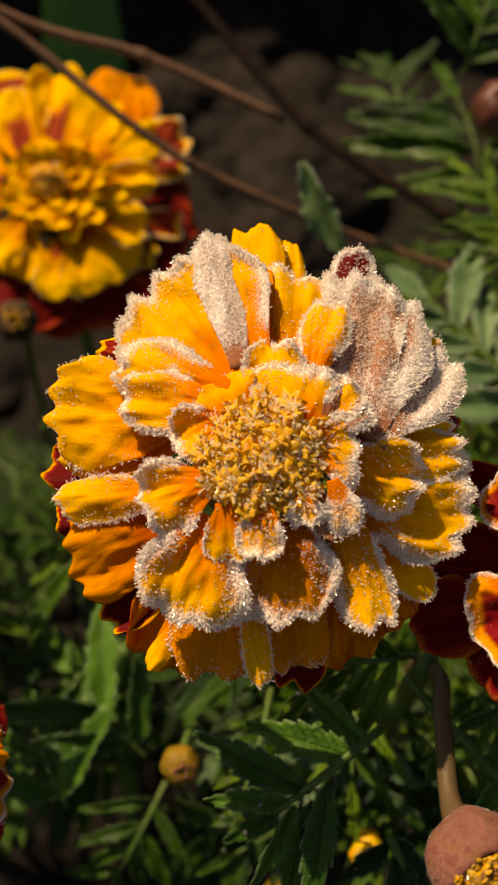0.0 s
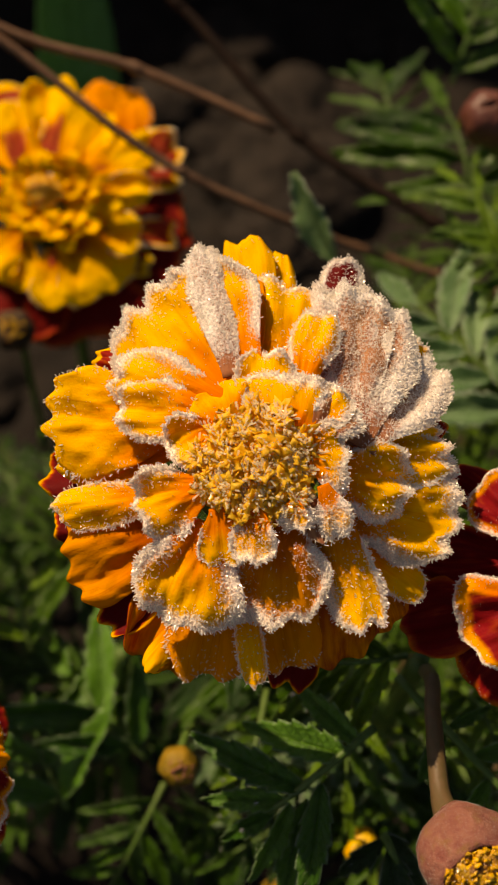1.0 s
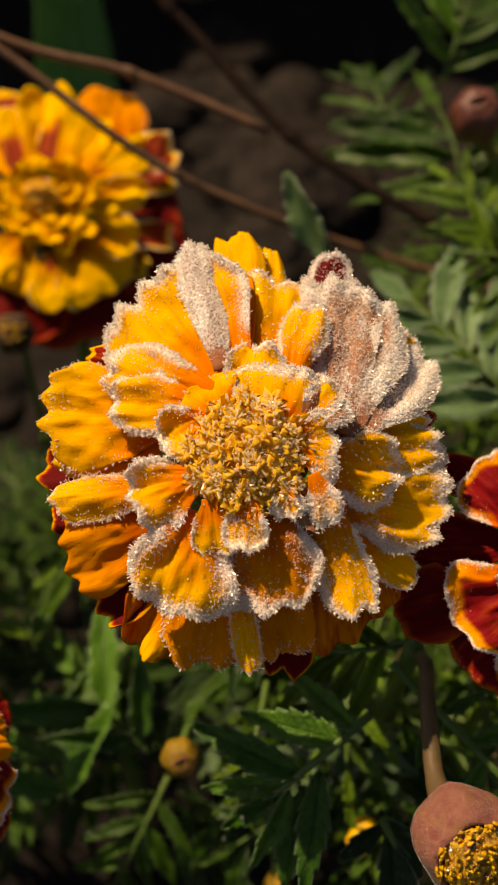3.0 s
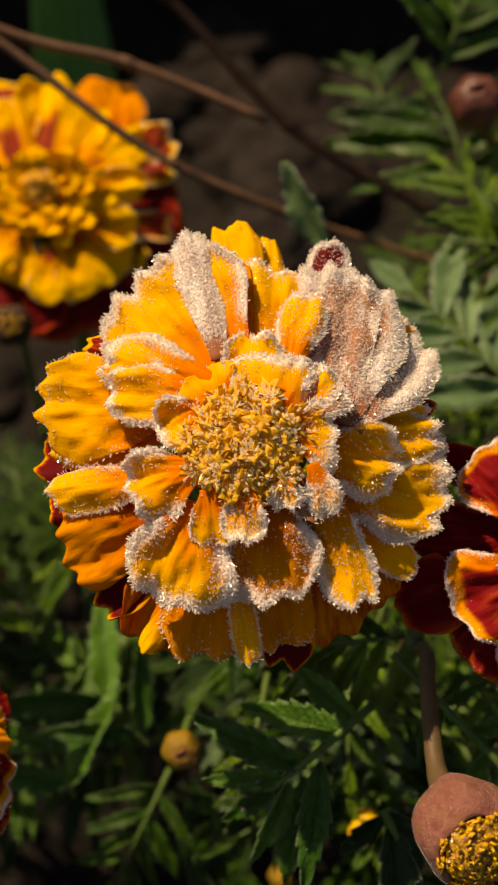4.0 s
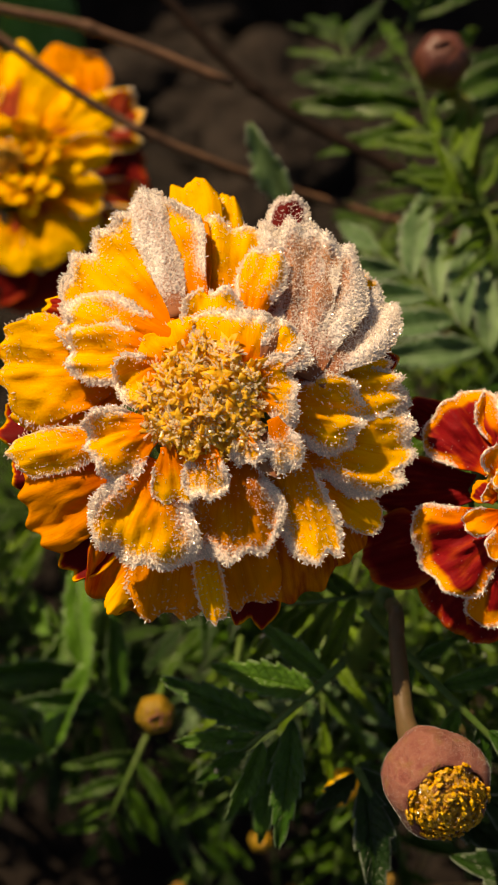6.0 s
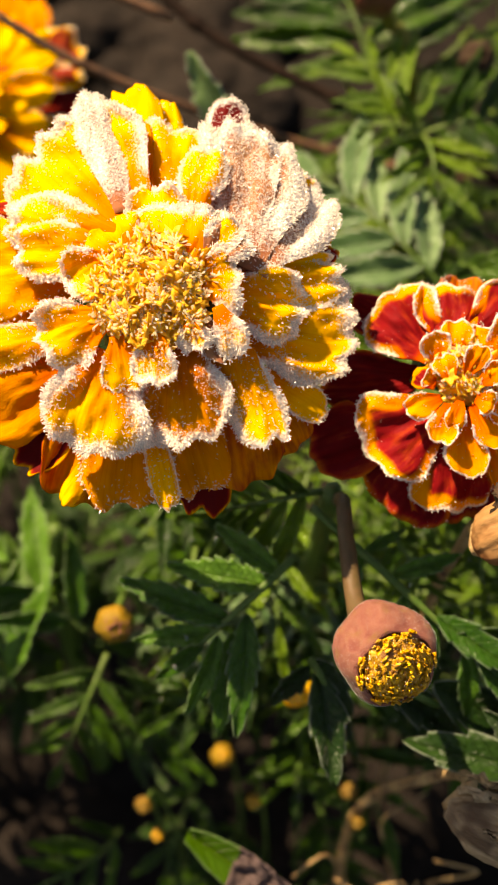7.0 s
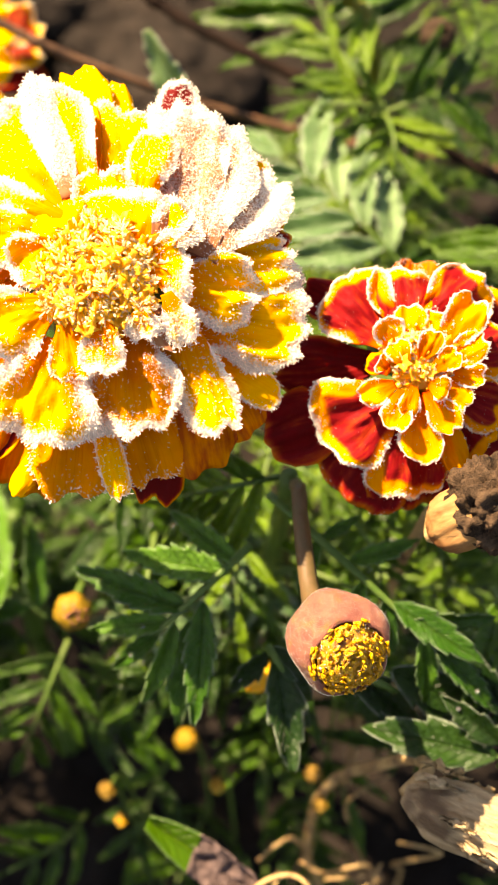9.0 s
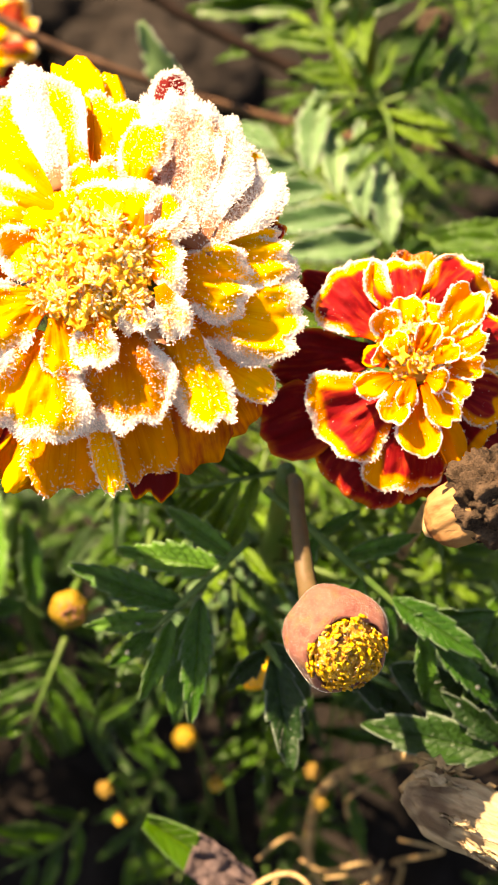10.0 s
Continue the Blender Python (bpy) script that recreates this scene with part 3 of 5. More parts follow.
petal(head, 1.0, 7.9, 2.7, 25.7, 13.8, -1, -9.5, "yellow", frost=0.6, cover=0.08, lobes=3, ruffle=1.3, cup=0.1)
petal(head, 5.6, 9.2, 8.0, 20.5, 5.9, -0.5, -5.5, "yellow", frost=0.8, cover=0.22, cup=-0.22, lobes=2)
petal(head, 10.6, 3.3, 10.5, 24.8, 12.3, -2, -9.5, "mauve", frost=1.0, cover=0.58, lobes=4, ruffle=0.9)
petal(head, 12.1, 2.8, 20.2, 17.4, 14.5, -1, -11, "mauve", frost=1.0, cover=0.52, lobes=5, ruffle=0.9)
petal(head, -3.0, 7.4, -17.2, 13.2, 7.9, 0, -3.5, "yellow", frost=1.0, cover=0.13, lobes=2, cup=-0.12)
petal(head, -5.0, 6.3, -17.0, 7.1, 7.9, 0.5, -2.5, "yellow", frost=1.0, cover=0.03, cup=-0.16, lobes=2)
petal(head, 9.1, -3.4, 26.1, -5.3, 15.4, -3, -9, "yellow", frost=1.0, cover=0.05, lobes=4, ruffle=0.9, cup=-0.05)
petal(head, 9.1, 1.2, 24.7, 3.1, 7.7, -2, -8, "yellow", frost=1.0, cover=0.05, lobes=3)
petal(head, 8.3, -1.1, 19.5, -1.7, 9.6, 0.5, -4.5, "yellow", frost=1.0, cover=0.08, lobes=4, cup=-0.12)
petal(head, 9.3, -4.4, 13.4, -19.6, 6.4, 0, -3, "yellow", frost=1.0, cover=0.20, cup=-0.28, lobes=2)
petal(head, 2.3, -5.8, 3.1, -19.1, 12.8, 1.2, -1.4, "amber", frost=1.0, cover=0.09, lobes=3, cup=-0.04)
petal(head, 6.3, -5.1, 10.3, -15.5, 6.6, 0.2, -2.2, "amber", frost=1.0, cover=0.10, lobes=3)
petal(head, -5.3, -7.1, -10.8, -18.5, 12.8, 1.5, -0.6, "yellow", frost=1.0, cover=0.0, lobes=3, cup=-0.06)
petal(head, 6.2, -3.9, 8.9, -9.2, 4.1, 2, 1, "mauve", frost=0.4, cover=0.1)
petal(head, -4.3, 4.3, -10.8, 2.6, 6.3, 2.5, 1.5, "yellow", frost=1.0, cover=0.02, lobes=3)
petal(head, -5.9, -2.7, -14.1, -5.3, 8.8, 2.5, 1.8, "yellow", frost=0.9, cover=0.02, lobes=3, cup=-0.05)
petal(head, -2.7, 5.1, -5.4, 9.6, 7.4, 1.5, 0, "yellow", frost=0.3, lobes=2)
petal(head, 0.6, 5.4, 1.6, 14.6, 7.1, 1.5, -1.5, "yellow", frost=0.9, cover=0.05, lobes=2, cup=0.12)
petal(head, 4.9, 2.4, 6.7, 10.8, 13.3, 2, 1, "yellow", frost=1.0, cover=0.03, lobes=3, ruffle=0.8, cup=0.05)
petal(head, 7.2, 3.7, 11.7, 7.6, 6.0, 2, 0.5, "mauve", frost=0.8, cover=0.2, lobes=2)
petal(head, 5.9, 1.0, 11.2, 1.4, 8.6, 2.4, 1.6, "yellow", frost=1.0, cover=0.30, lobes=3)
petal(head, -4.6, -5.3, -3.5, -12.2, 6.0, 2.8, 1.5, "yellow", frost=0.7, cover=0.02, lobes=2)
petal(head, 0.3, -5.3, -1.1, -11.8, 5.2, 3.2, 2.6, "yellow", frost=1.0, cover=0.45, lobes=2)
petal(head, 4.8, -4.0, 4.6, -8.0, 4.1, 3.2, 2.6, "yellow", frost=1.0, cover=0.55)
petal(head, 7.9, -2.7, 10.2, -8.8, 4.0, 3, 2, "yellow", frost=1.0, cover=0.65)
petal(head, 11.5, 2.8, 15.1, 23.3, 13.0, -1.4, -9.8, "mauve", frost=1.0, cover=0.52, lobes=4, ruffle=0.9)
disc(head, 150, 7.2, 1.5, 1.4, 1.12, lift=0.2)
calyx_and_stem(head, 0.008, [(0.0, 0.118, 0.170), (-0.004, 0.125, 0.08), (-0.006, 0.128, -0.01)], 0.0018)

# ---- red flower beside it ----
COUNT[0] = 53
head = thing("marigold_flower", pose(0.042, 0.0838, 0.2081, 30, 0.6, -6), "dark red marigold with yellow frosted petal edges", "flower", "marigold blooms")
petal(head, -6.2, 5.9, -15.0, 11.2, 5.5, -5, -7, "dark", frost=0.05, lobes=2, skin=RED_PETAL)
petal(head, -4.8, 0.6, -18.8, -0.6, 8.2, -4, -7, "dark", frost=0.05, lobes=2, skin=RED_PETAL)
petal(head, -5.5, -5.5, -20.3, -8.9, 9.8, -5, -8, "dark", frost=0.05, lobes=3, skin=RED_PETAL)
petal(head, -3.3, -9.3, -9.1, -18.0, 12.9, -5, -8, "dark", frost=0.12, lobes=3, skin=RED_PETAL)
petal(head, -1.0, -10.9, -0.5, -19.2, 11.7, -5, -8, "dark", frost=0.05, lobes=3, skin=RED_PETAL)
petal(head, 0.6, 6.9, 2.7, 14.9, 9.4, -4, -6, "umber", frost=0.4, lobes=3, skin=RED_PETAL)
petal(head, 4.4, 3.0, 13.8, 8.4, 10.2, -4, -6, "redrim", frost=0.4, skin=RED_PETAL)
petal(head, 4.5, -3.9, 13.9, -12.2, 11.0, -5, -8, "dark", frost=0.05, skin=RED_PETAL)
petal(head, -3.7, 2.7, -10.9, 11.0, 10.7, 0, -2, "redrim", frost=0.8, lobes=3, cup=-0.05, skin=RED_PETAL)
petal(head, -1.9, 3.3, -2.2, 13.1, 9.2, 0.5, -2, "redrim", frost=0.8, lobes=3, skin=RED_PETAL)
petal(head, 0.8, 4.9, 9.3, 11.7, 8.8, 0, -2, "redrim", frost=0.8, lobes=3, skin=RED_PETAL)
petal(head, 3.8, -0.0, 12.9, 3.0, 8.0, 0, -2, "redrim", frost=0.7, skin=RED_PETAL)
petal(head, 3.3, -3.8, 12.3, -6.0, 7.2, 0, -2, "redrim", frost=0.6, skin=RED_PETAL)
petal(head, 2.3, -5.2, 9.4, -11.8, 8.4, -1, -3, "redrim", frost=0.3, skin=RED_PETAL)
petal(head, -1.2, -6.8, 0.0, -18.0, 10.2, 0, -3, "redrim", frost=0.8, lobes=3, skin=RED_PETAL)
petal(head, -3.2, -4.7, -12.5, -10.8, 12.4, 1, -1, "redrim", frost=0.8, lobes=3, cup=-0.05, skin=RED_PETAL)
petal(head, 0.9, -4.7, 5.5, -14.3, 3.7, 1, -0.5, "yellow", frost=0.4, lobes=1, skin=RED_PETAL)
petal(head, -0.7, -4.9, 0.5, -13.7, 5.3, 2.5, 1.77133, "yellow", frost=1.0, cover=0.05, lobes=1, skin=RED_PETAL)
petal(head, -4.0, -1.9, -6.6, 0.4, 3.0, 2.5, 2, "redrim", frost=0.2, lobes=1, skin=RED_PETAL)
petal(head, -3.0, 1.0, -4.6, 4.9, 4.0, 3, 4.4195, "yellow", frost=1.0, cover=0.16, lobes=1, skin=RED_PETAL)
petal(head, -1.5, 1.4, -1.6, 6.9, 4.0, 3, 3.5807, "yellow", frost=1.0, cover=0.07, skin=RED_PETAL)
petal(head, 0.7, 1.4, 2.2, 6.1, 4.1, 3, 2.87168, "yellow", frost=1.0, cover=0.19, skin=RED_PETAL)
petal(head, 2.2, 0.3, 7.7, 7.4, 5.2, 3, 4.16099, "yellow", frost=1.0, cover=0.05, skin=RED_PETAL)
petal(head, 2.9, -1.2, 8.4, 2.4, 4.2, 3, 4.01017, "yellow", frost=1.0, cover=0.17, skin=RED_PETAL)
petal(head, 2.9, -2.3, 8.3, -2.3, 3.4, 3, 3.73287, "yellow", frost=1.0, cover=0.14, skin=RED_PETAL)
petal(head, 2.1, -3.4, 5.9, -6.7, 3.5, 3, 2.94189, "yellow", frost=1.0, cover=0.04, skin=RED_PETAL)
petal(head, 0.7, -4.2, 4.3, -9.7, 4.1, 3, 2.60481, "yellow", frost=1.0, cover=0.07, skin=RED_PETAL)
petal(head, -2.3, -4.2, -3.7, -9.6, 3.8, 3, 3.3411, "yellow", frost=1.0, cover=0.17, skin=RED_PETAL)
petal(head, -3.4, -3.4, -8.1, -5.3, 3.4, 3, 3.71761, "yellow", frost=1.0, cover=0.10, skin=RED_PETAL)
petal(head, -4.1, -1.2, -5.6, -0.4, 3.1, 3, 4.1877, "yellow", frost=1.0, cover=0.03, skin=RED_PETAL)
petal(head, -2.0, -1.4, -3.7, 1.9, 3.2, 4.2, 4.81695, "yellow", frost=1.0, cover=0.12, skin=RED_PETAL)
petal(head, -0.2, -0.7, 1.2, 3.0, 3.0, 4.2, 6.39401, "yellow", frost=1.0, cover=0.06, skin=RED_PETAL)
petal(head, 1.3, -1.8, 4.3, 0.4, 2.9, 4.2, 5.59186, "yellow", frost=1.0, cover=0.07, skin=RED_PETAL)
petal(head, 0.9, -3.6, 3.5, -4.6, 3.2, 4.2, 4.70547, "yellow", frost=1.0, cover=0.12, skin=RED_PETAL)
petal(head, -1.0, -4.0, -2.1, -7.6, 2.7, 4.2, 3.93554, "yellow", frost=1.0, cover=0.06, skin=RED_PETAL)
disc(head, 44, 4.4, 0.8, 2.4, 0.9, 0.6, 9, 0.0)
calyx_and_stem(head, 0.007, [(0.046, 0.108, 0.160), (0.050, 0.118, 0.08), (0.050, 0.12, -0.01)], 0.0016)

beside = copy_thing(head, pose(-0.0461, 0.0676, 0.1893, 32, -8, 70))
tagged(beside, "dark red marigold at the bed's edge with frosted rims")

# ---- yellow flower behind ----
head = thing("marigold_flower", pose(-0.0431, 0.2092, 0.1608, 23, 2, 0), "yellow marigold with red-streaked petals and dark red outer ring", "flower", "marigold blooms")
petal(head, 5.6, -12.6, 8.3, -29.3, 29.1, -5, -8, "dark", frost=0.1, skin=DARK_PETAL, density=0.3)
petal(head, 12.9, -1.5, 29.9, -9.8, 19.4, -5, -8, "dark", frost=0.1, skin=DARK_PETAL, density=0.3)
petal(head, 11.5, 1.4, 30.5, 1.8, 19.6, -5, -8, "dark", frost=0.1, skin=DARK_PETAL, density=0.3)
petal(head, -3.4, -11.3, -8.2, -27.8, 25.3, -5, -8, "dark", frost=0.1, skin=DARK_PETAL, density=0.3)
petal(head, -8.6, -7.1, -19.8, -22.4, 24.1, -5, -8, "dark", frost=0.1, skin=DARK_PETAL, density=0.3)
petal(head, 13.8, 12.8, 16.0, 34.6, 16.8, -5, -8, "amber", frost=0.3, density=0.3)
petal(head, -8.1, 12.1, -18.7, 31.3, 21.3, -4, -7, "redrim", frost=0.5, density=0.3, skin=GOLD_PETAL, gain=1.1, ruffle=1.8)
petal(head, -11.5, 3.6, -26.6, 9.3, 20.9, -4, -7, "stripe", frost=0.3, density=0.3, skin=GOLD_PETAL, gain=1.1, ruffle=1.8)
petal(head, 15.4, 10.3, 28.6, 18.4, 10.5, -3, -5, "redrim", frost=0.9, cover=0.1, density=0.3, skin=GOLD_PETAL, gain=1.1, ruffle=1.8)
petal(head, 16.8, 7.7, 29.3, 8.9, 6.5, -2, -4, "redrim", frost=0.9, cover=0.1, density=0.3, skin=GOLD_PETAL, gain=1.1, ruffle=1.8)
petal(head, 14.4, -5.2, 28.6, -4.5, 7.7, -3, -5, "redrim", frost=0.9, density=0.3, skin=GOLD_PETAL, gain=1.1, ruffle=1.8)
petal(head, 12.0, -9.3, 23.1, -12.2, 7.6, -3, -5, "redrim", frost=0.6, density=0.3, skin=GOLD_PETAL, gain=1.1, ruffle=1.8)
petal(head, 0.3, 7.7, -1.3, 31.1, 14.2, -1, -2, "stripe", frost=0.4, density=0.3, skin=GOLD_PETAL, gain=1.1, ruffle=1.8)
petal(head, -6.1, 7.7, -11.1, 26.1, 14.4, -1, -3, "stripe", frost=0.5, density=0.3, skin=GOLD_PETAL, gain=1.1, ruffle=1.8)
petal(head, 6.0, 7.8, 11.0, 23.9, 11.7, -1, -2, "blush", frost=0.3, density=0.3, skin=GOLD_PETAL, gain=1.1, ruffle=1.8)
petal(head, 8.0, 7.3, 22.0, 17.3, 11.0, 0, -2, "blush", frost=0.3, density=0.3, skin=GOLD_PETAL, gain=1.1, ruffle=1.8)
petal(head, 9.6, 1.9, 23.0, 4.4, 8.9, 1, -1, "blush", frost=0.6, density=0.3, skin=GOLD_PETAL, gain=1.1, ruffle=1.8)
petal(head, 8.5, -2.1, 16.6, -0.7, 5.5, 2, 1.5, "blush", frost=0.2, density=0.3, skin=GOLD_PETAL, gain=1.1, ruffle=1.8)
petal(head, 10.4, -7.1, 21.0, -7.7, 10.6, 1, -1, "blush", frost=0.6, density=0.3, skin=GOLD_PETAL, gain=1.1, ruffle=1.8)
petal(head, 6.1, -8.4, 15.5, -19.5, 18.8, 1, -2, "blush", frost=0.5, lobes=3, density=0.3, skin=GOLD_PETAL, gain=1.1, ruffle=1.8)
petal(head, 2.5, -11.2, 3.6, -24.1, 11.8, 1, -2, "blush", frost=0.5, density=0.3, skin=GOLD_PETAL, gain=1.1, ruffle=1.8)
petal(head, -3.9, -8.5, -6.3, -19.4, 11.2, 1, -2, "blush", frost=0.4, density=0.3, skin=GOLD_PETAL, gain=1.1, ruffle=1.8)
petal(head, -5.2, -7.1, -12.8, -15.3, 11.3, 1, -2, "blush", frost=0.4, density=0.3, skin=GOLD_PETAL, gain=1.1, ruffle=1.8)
petal(head, -10.4, -1.7, -22.1, -5.8, 13.9, 1, -2, "blush", frost=0.4, density=0.3, skin=GOLD_PETAL, gain=1.1, ruffle=1.8)
rng = np.random.default_rng(21)
for k in range(46):
    a, r = k * 2.39996, 1.5 + 7.0 * math.sqrt((k + 0.5) / 46)
    ca, sa = math.cos(a), math.sin(a)
    petal(head, 1.7 + (r - 1.0) * ca, -0.5 + (r - 1.0) * sa, 1.7 + (r + 3.4) * ca + rng.normal(), -0.5 + (r + 3.4) * sa + rng.normal(), rng.uniform(2.6, 4.4), 2.0 + 0.25 * (8 - r), 2.6 + 0.3 * (8 - r) + rng.uniform(0.0, 2.8), "stripe" if k % 5 == 1 else "yellow", 0.3, ruffle=0.9, density=0.3, skin=GOLD_PETAL, gain=1.1)
disc(head, 40, 3.6, 1.0, 4.4, 1.0, 0.1, 13, -0.4)
calyx_and_stem(head, 0.008, [(-0.045, 0.232, 0.115), (-0.046, 0.24, 0.05), (-0.046, 0.242, -0.01)], 0.0018)

beyond = copy_thing(head, pose(-0.077, 0.1363, 0.137, 30, 0, 130))
tagged(beyond, "orange-yellow marigold low among the leaves")

# ---- buds and spent heads ----
def axis_pose(at, toward, spin=0.0):
    """A pose at a point whose z axis runs toward another point."""
    q = (Vector(toward) - Vector(at)).to_track_quat("Z", "Y")
    return Matrix.Translation(at) @ q.to_matrix().to_4x4() @ pose(0, 0, 0, 0, 0, spin)


def petal_stub(parent, r, z, angle, length, width, mat, rng):
    """A short crumpled petal end sticking out of a bud's mouth."""
    nu, nv = 6, 6
    u, v = np.meshgrid(np.linspace(0, 1, nu), np.linspace(-1, 1, nv), indexing="ij")
    p = np.stack([r + (u * 0.25 * length) + 0.12 * length * np.sin(6 * u + v), v * width * 0.5 * (0.5 + 0.5 * u), z + u * length + 0.15 * length * np.sin(4 * v + angle)], -1)
    p += rng.normal(size=p.shape) * 0.06 * length
    me, _ = sheet(p, 0.00025, np.stack([u, v], -1), None, None, "petal_stub", [mat])
    return part("petal_stub", me, parent, pose(0, 0, 0, 0, 0, angle * 57.3 + rng.normal() * 10))


def crumpled(name, size, seed, mat, squash=1.0):
    """A wad of shrivelled petals."""
    bm = bmesh.new()
    bmesh.ops.create_icosphere(bm, subdivisions=5, radius=1.0)
    off = Vector((seed * 2.1, 5.0, seed))
    for v in bm.verts:
        q = v.co.copy()
        v.co *= 1.25 - 0.40 * abs(noise.noise(q * 2.2 + off)) - 0.50 * abs(noise.noise(Vector((q.x * 6, q.y * 4, q.z * 1.4)) + off)) - 0.22 * abs(noise.noise(Vector((q.x * 6, q.y * 15, q.z * 10)) + off)) + 0.05 * noise.noise(q * 28 + off)
        v.co.z *= squash
        v.co *= size
    me = bpy.data.meshes.new(name)
    bm.to_mesh(me)
    bm.free()
    me.materials.append(mat)
    me.polygons.foreach_set("use_smooth", np.full(len(me.polygons), True))
    return me


def nodding_bud():
    rng = np.random.default_rng(3)
    m = axis_pose((0.0268, 0.0491, 0.1981), (0.0303, 0.0328, 0.2093), 20)
    bud = thing("marigold_bud", m, "pink-skinned marigold bud with yellow petal tips showing", "flower bud")
    mm = 0.001
    prof = [(0.9, -7.4), (2.4, -7.0), (4.4, -5.6), (5.7, -3.2), (6.2, -0.6), (6.1, 1.6), (5.6, 2.9), (5.1, 3.7), (4.7, 4.0), (4.5, 3.6), (4.2, 1.6)]
    part("calyx", lathe([(r * mm, z * mm) for r, z in prof], 48, "calyx", BUD_SKIN, 5, 0.05, 0.010, close=False), bud, label="dusky pink fused bud scales")
    part("core", crumpled("core", 4.1 * mm, 6, BUD_CORE, 0.55), bud, pose(0, 0, 3.3 * mm), "packed yellow petal tips")
    for k in range(170):
        r = 4.8 * math.sqrt(rng.uniform(0.0, 1.0))
        petal_stub(bud, r * mm, (5.5 - 0.09 * r * r) * mm, rng.uniform(0.0, 6.2832), rng.uniform(0.3, 0.9) * mm, rng.uniform(0.5, 1.4) * mm, (BUD_CORE, YELLOW_BIT, YELLOW_BIT, YELLOW_BIT)[int(rng.integers(4))], rng)
    n = 5200
    t, a = rng.uniform(0, 1, n), rng.uniform(0, 6.2832, n)
    rad = np.interp(t, [0, 0.25, 0.4, 0.65, 0.9, 1], [4.4, 5.7, 6.2, 6.1, 5.6, 5.1]) * (1.008 + 0.05 * np.cos(5 * a)) * mm
    hgt = np.interp(t, [0, 0.25, 0.4, 0.65, 0.9, 1], [-5.6, -3.2, -0.6, 1.6, 2.9, 3.7]) * mm
    pts = np.stack([rad * np.cos(a), rad * np.sin(a), hgt], -1)
    ways = np.stack([np.cos(a), np.sin(a), t * 0.8 - 0.3], -1) + rng.normal(size=(n, 3)) * 0.4
    ln = rng.uniform(0.03, 0.085, n) * mm
    tagged(part("frost", rime_mesh([spikes(pts, ways, ln, ln * 0.3, rng)]), bud, label="fine white frost bloom"), kind="stuff")
    n = 380
    r, a = 4.6 * np.sqrt(rng.uniform(0, 1, n)), rng.uniform(0, 6.2832, n)
    pts = np.stack([r * np.cos(a), r * np.sin(a), 5.7 - 0.09 * r * r + rng.uniform(0, 0.3, n)], -1) * mm
    ln = rng.uniform(0.08, 0.24, n) * mm
    tagged(part("frost", rime_mesh([spikes(pts, np.array([0, 0, 1.0]) + rng.normal(size=(n, 3)) * 0.6, ln, ln * 0.3, rng)]), bud, label="glinting frost grains"), kind="stuff")
    inv = m.inverted()
    pts = [(0, 0, -7.0 * mm)] + [inv @ Vector(p) for p in ((0.0248, 0.0600, 0.1922), (0.0251, 0.0712, 0.1912), (0.0256, 0.0785, 0.1885), (0.027, 0.098, 0.15), (0.028, 0.110, 0.06), (0.028, 0.112, -0.01))]
    part("stem", tube(pts, [0.0021, 0.0013, 0.0011, 0.0011, 0.0013, 0.0015, 0.0017], 10, "stem", [BUD_STEM], 0.02), bud, label="pinkish green bud stalk")


nodding_bud()


def closed_bud(at, toward, size, skin, label, foot, top_mat=None, stout=1.0, slim=1.0):
    """A small ribbed bud on a stalk."""
    rng = np.random.default_rng(int(abs(at[0]) * 1e5 + at[1] * 1e4))
    m = axis_pose(at, toward)
    bud = thing("marigold_bud", m, label, "flower bud", "small buds")
    prof = [(r * slim, z / slim) for r, z in ((0.12, -0.62), (0.30, -0.55), (0.46, -0.30), (0.52, 0.0), (0.48, 0.28), (0.36, 0.48), (0.22, 0.56), (0.05, 0.54))]
    part("calyx", lathe([(r * size, z * size) for r, z in prof], 24, "calyx", skin, 6, 0.05, 0.01), bud)
    for k in range(7):
        petal_stub(bud, (0.30 - 0.04 * k) * size, (0.40 + 0.02 * k) * size / slim, k * 2.4, 0.10 * size, 0.34 * size, top_mat or skin, rng)
    inv = m.inverted()
    pts = [(0, 0, -0.58 * size)] + [inv @ Vector(p) for p in foot]
    part("stem", tube(pts, [size * 0.13 * stout] + [size * 0.10 * stout] * len(foot), 9, "stem", [STEM if stout == 1.0 else OLIVE_STEM], 0.02), bud)


closed_bud((-0.0110, 0.0815, 0.1520), (-0.0085, 0.0680, 0.1690), 0.0062, OLIVE_BUD, "small yellow and reddish bud among the leaves", [(-0.009, 0.096, 0.135), (-0.006, 0.11, 0.07), (-0.006, 0.112, -0.01)], BUD_SKIN)
closed_bud((0.0490, 0.2003, 0.1890), (0.047, 0.190, 0.21), 0.0105, DARK_BUD, "dark reddish-brown closed bud on a yellow-green stalk", [(0.0535, 0.204, 0.178), (0.058, 0.200, 0.166), (0.063, 0.215, 0.08), (0.064, 0.216, -0.01)], None, 1.5)
closed_bud((0.0673, 0.1849, 0.1820), (0.070, 0.17, 0.20), 0.0066, BROWN, "small dark round bud above green leaves", [(0.076, 0.214, 0.15), (0.078, 0.22, 0.06), (0.078, 0.22, -0.01)])
closed_bud((0.0201, 0.0751, 0.1335), (0.018, 0.06, 0.15), 0.0050, YELLOW_BIT, "tiny yellow bud deep in the foliage", [(0.022, 0.085, 0.12), (0.024, 0.1, 0.05), (0.024, 0.1, -0.01)])
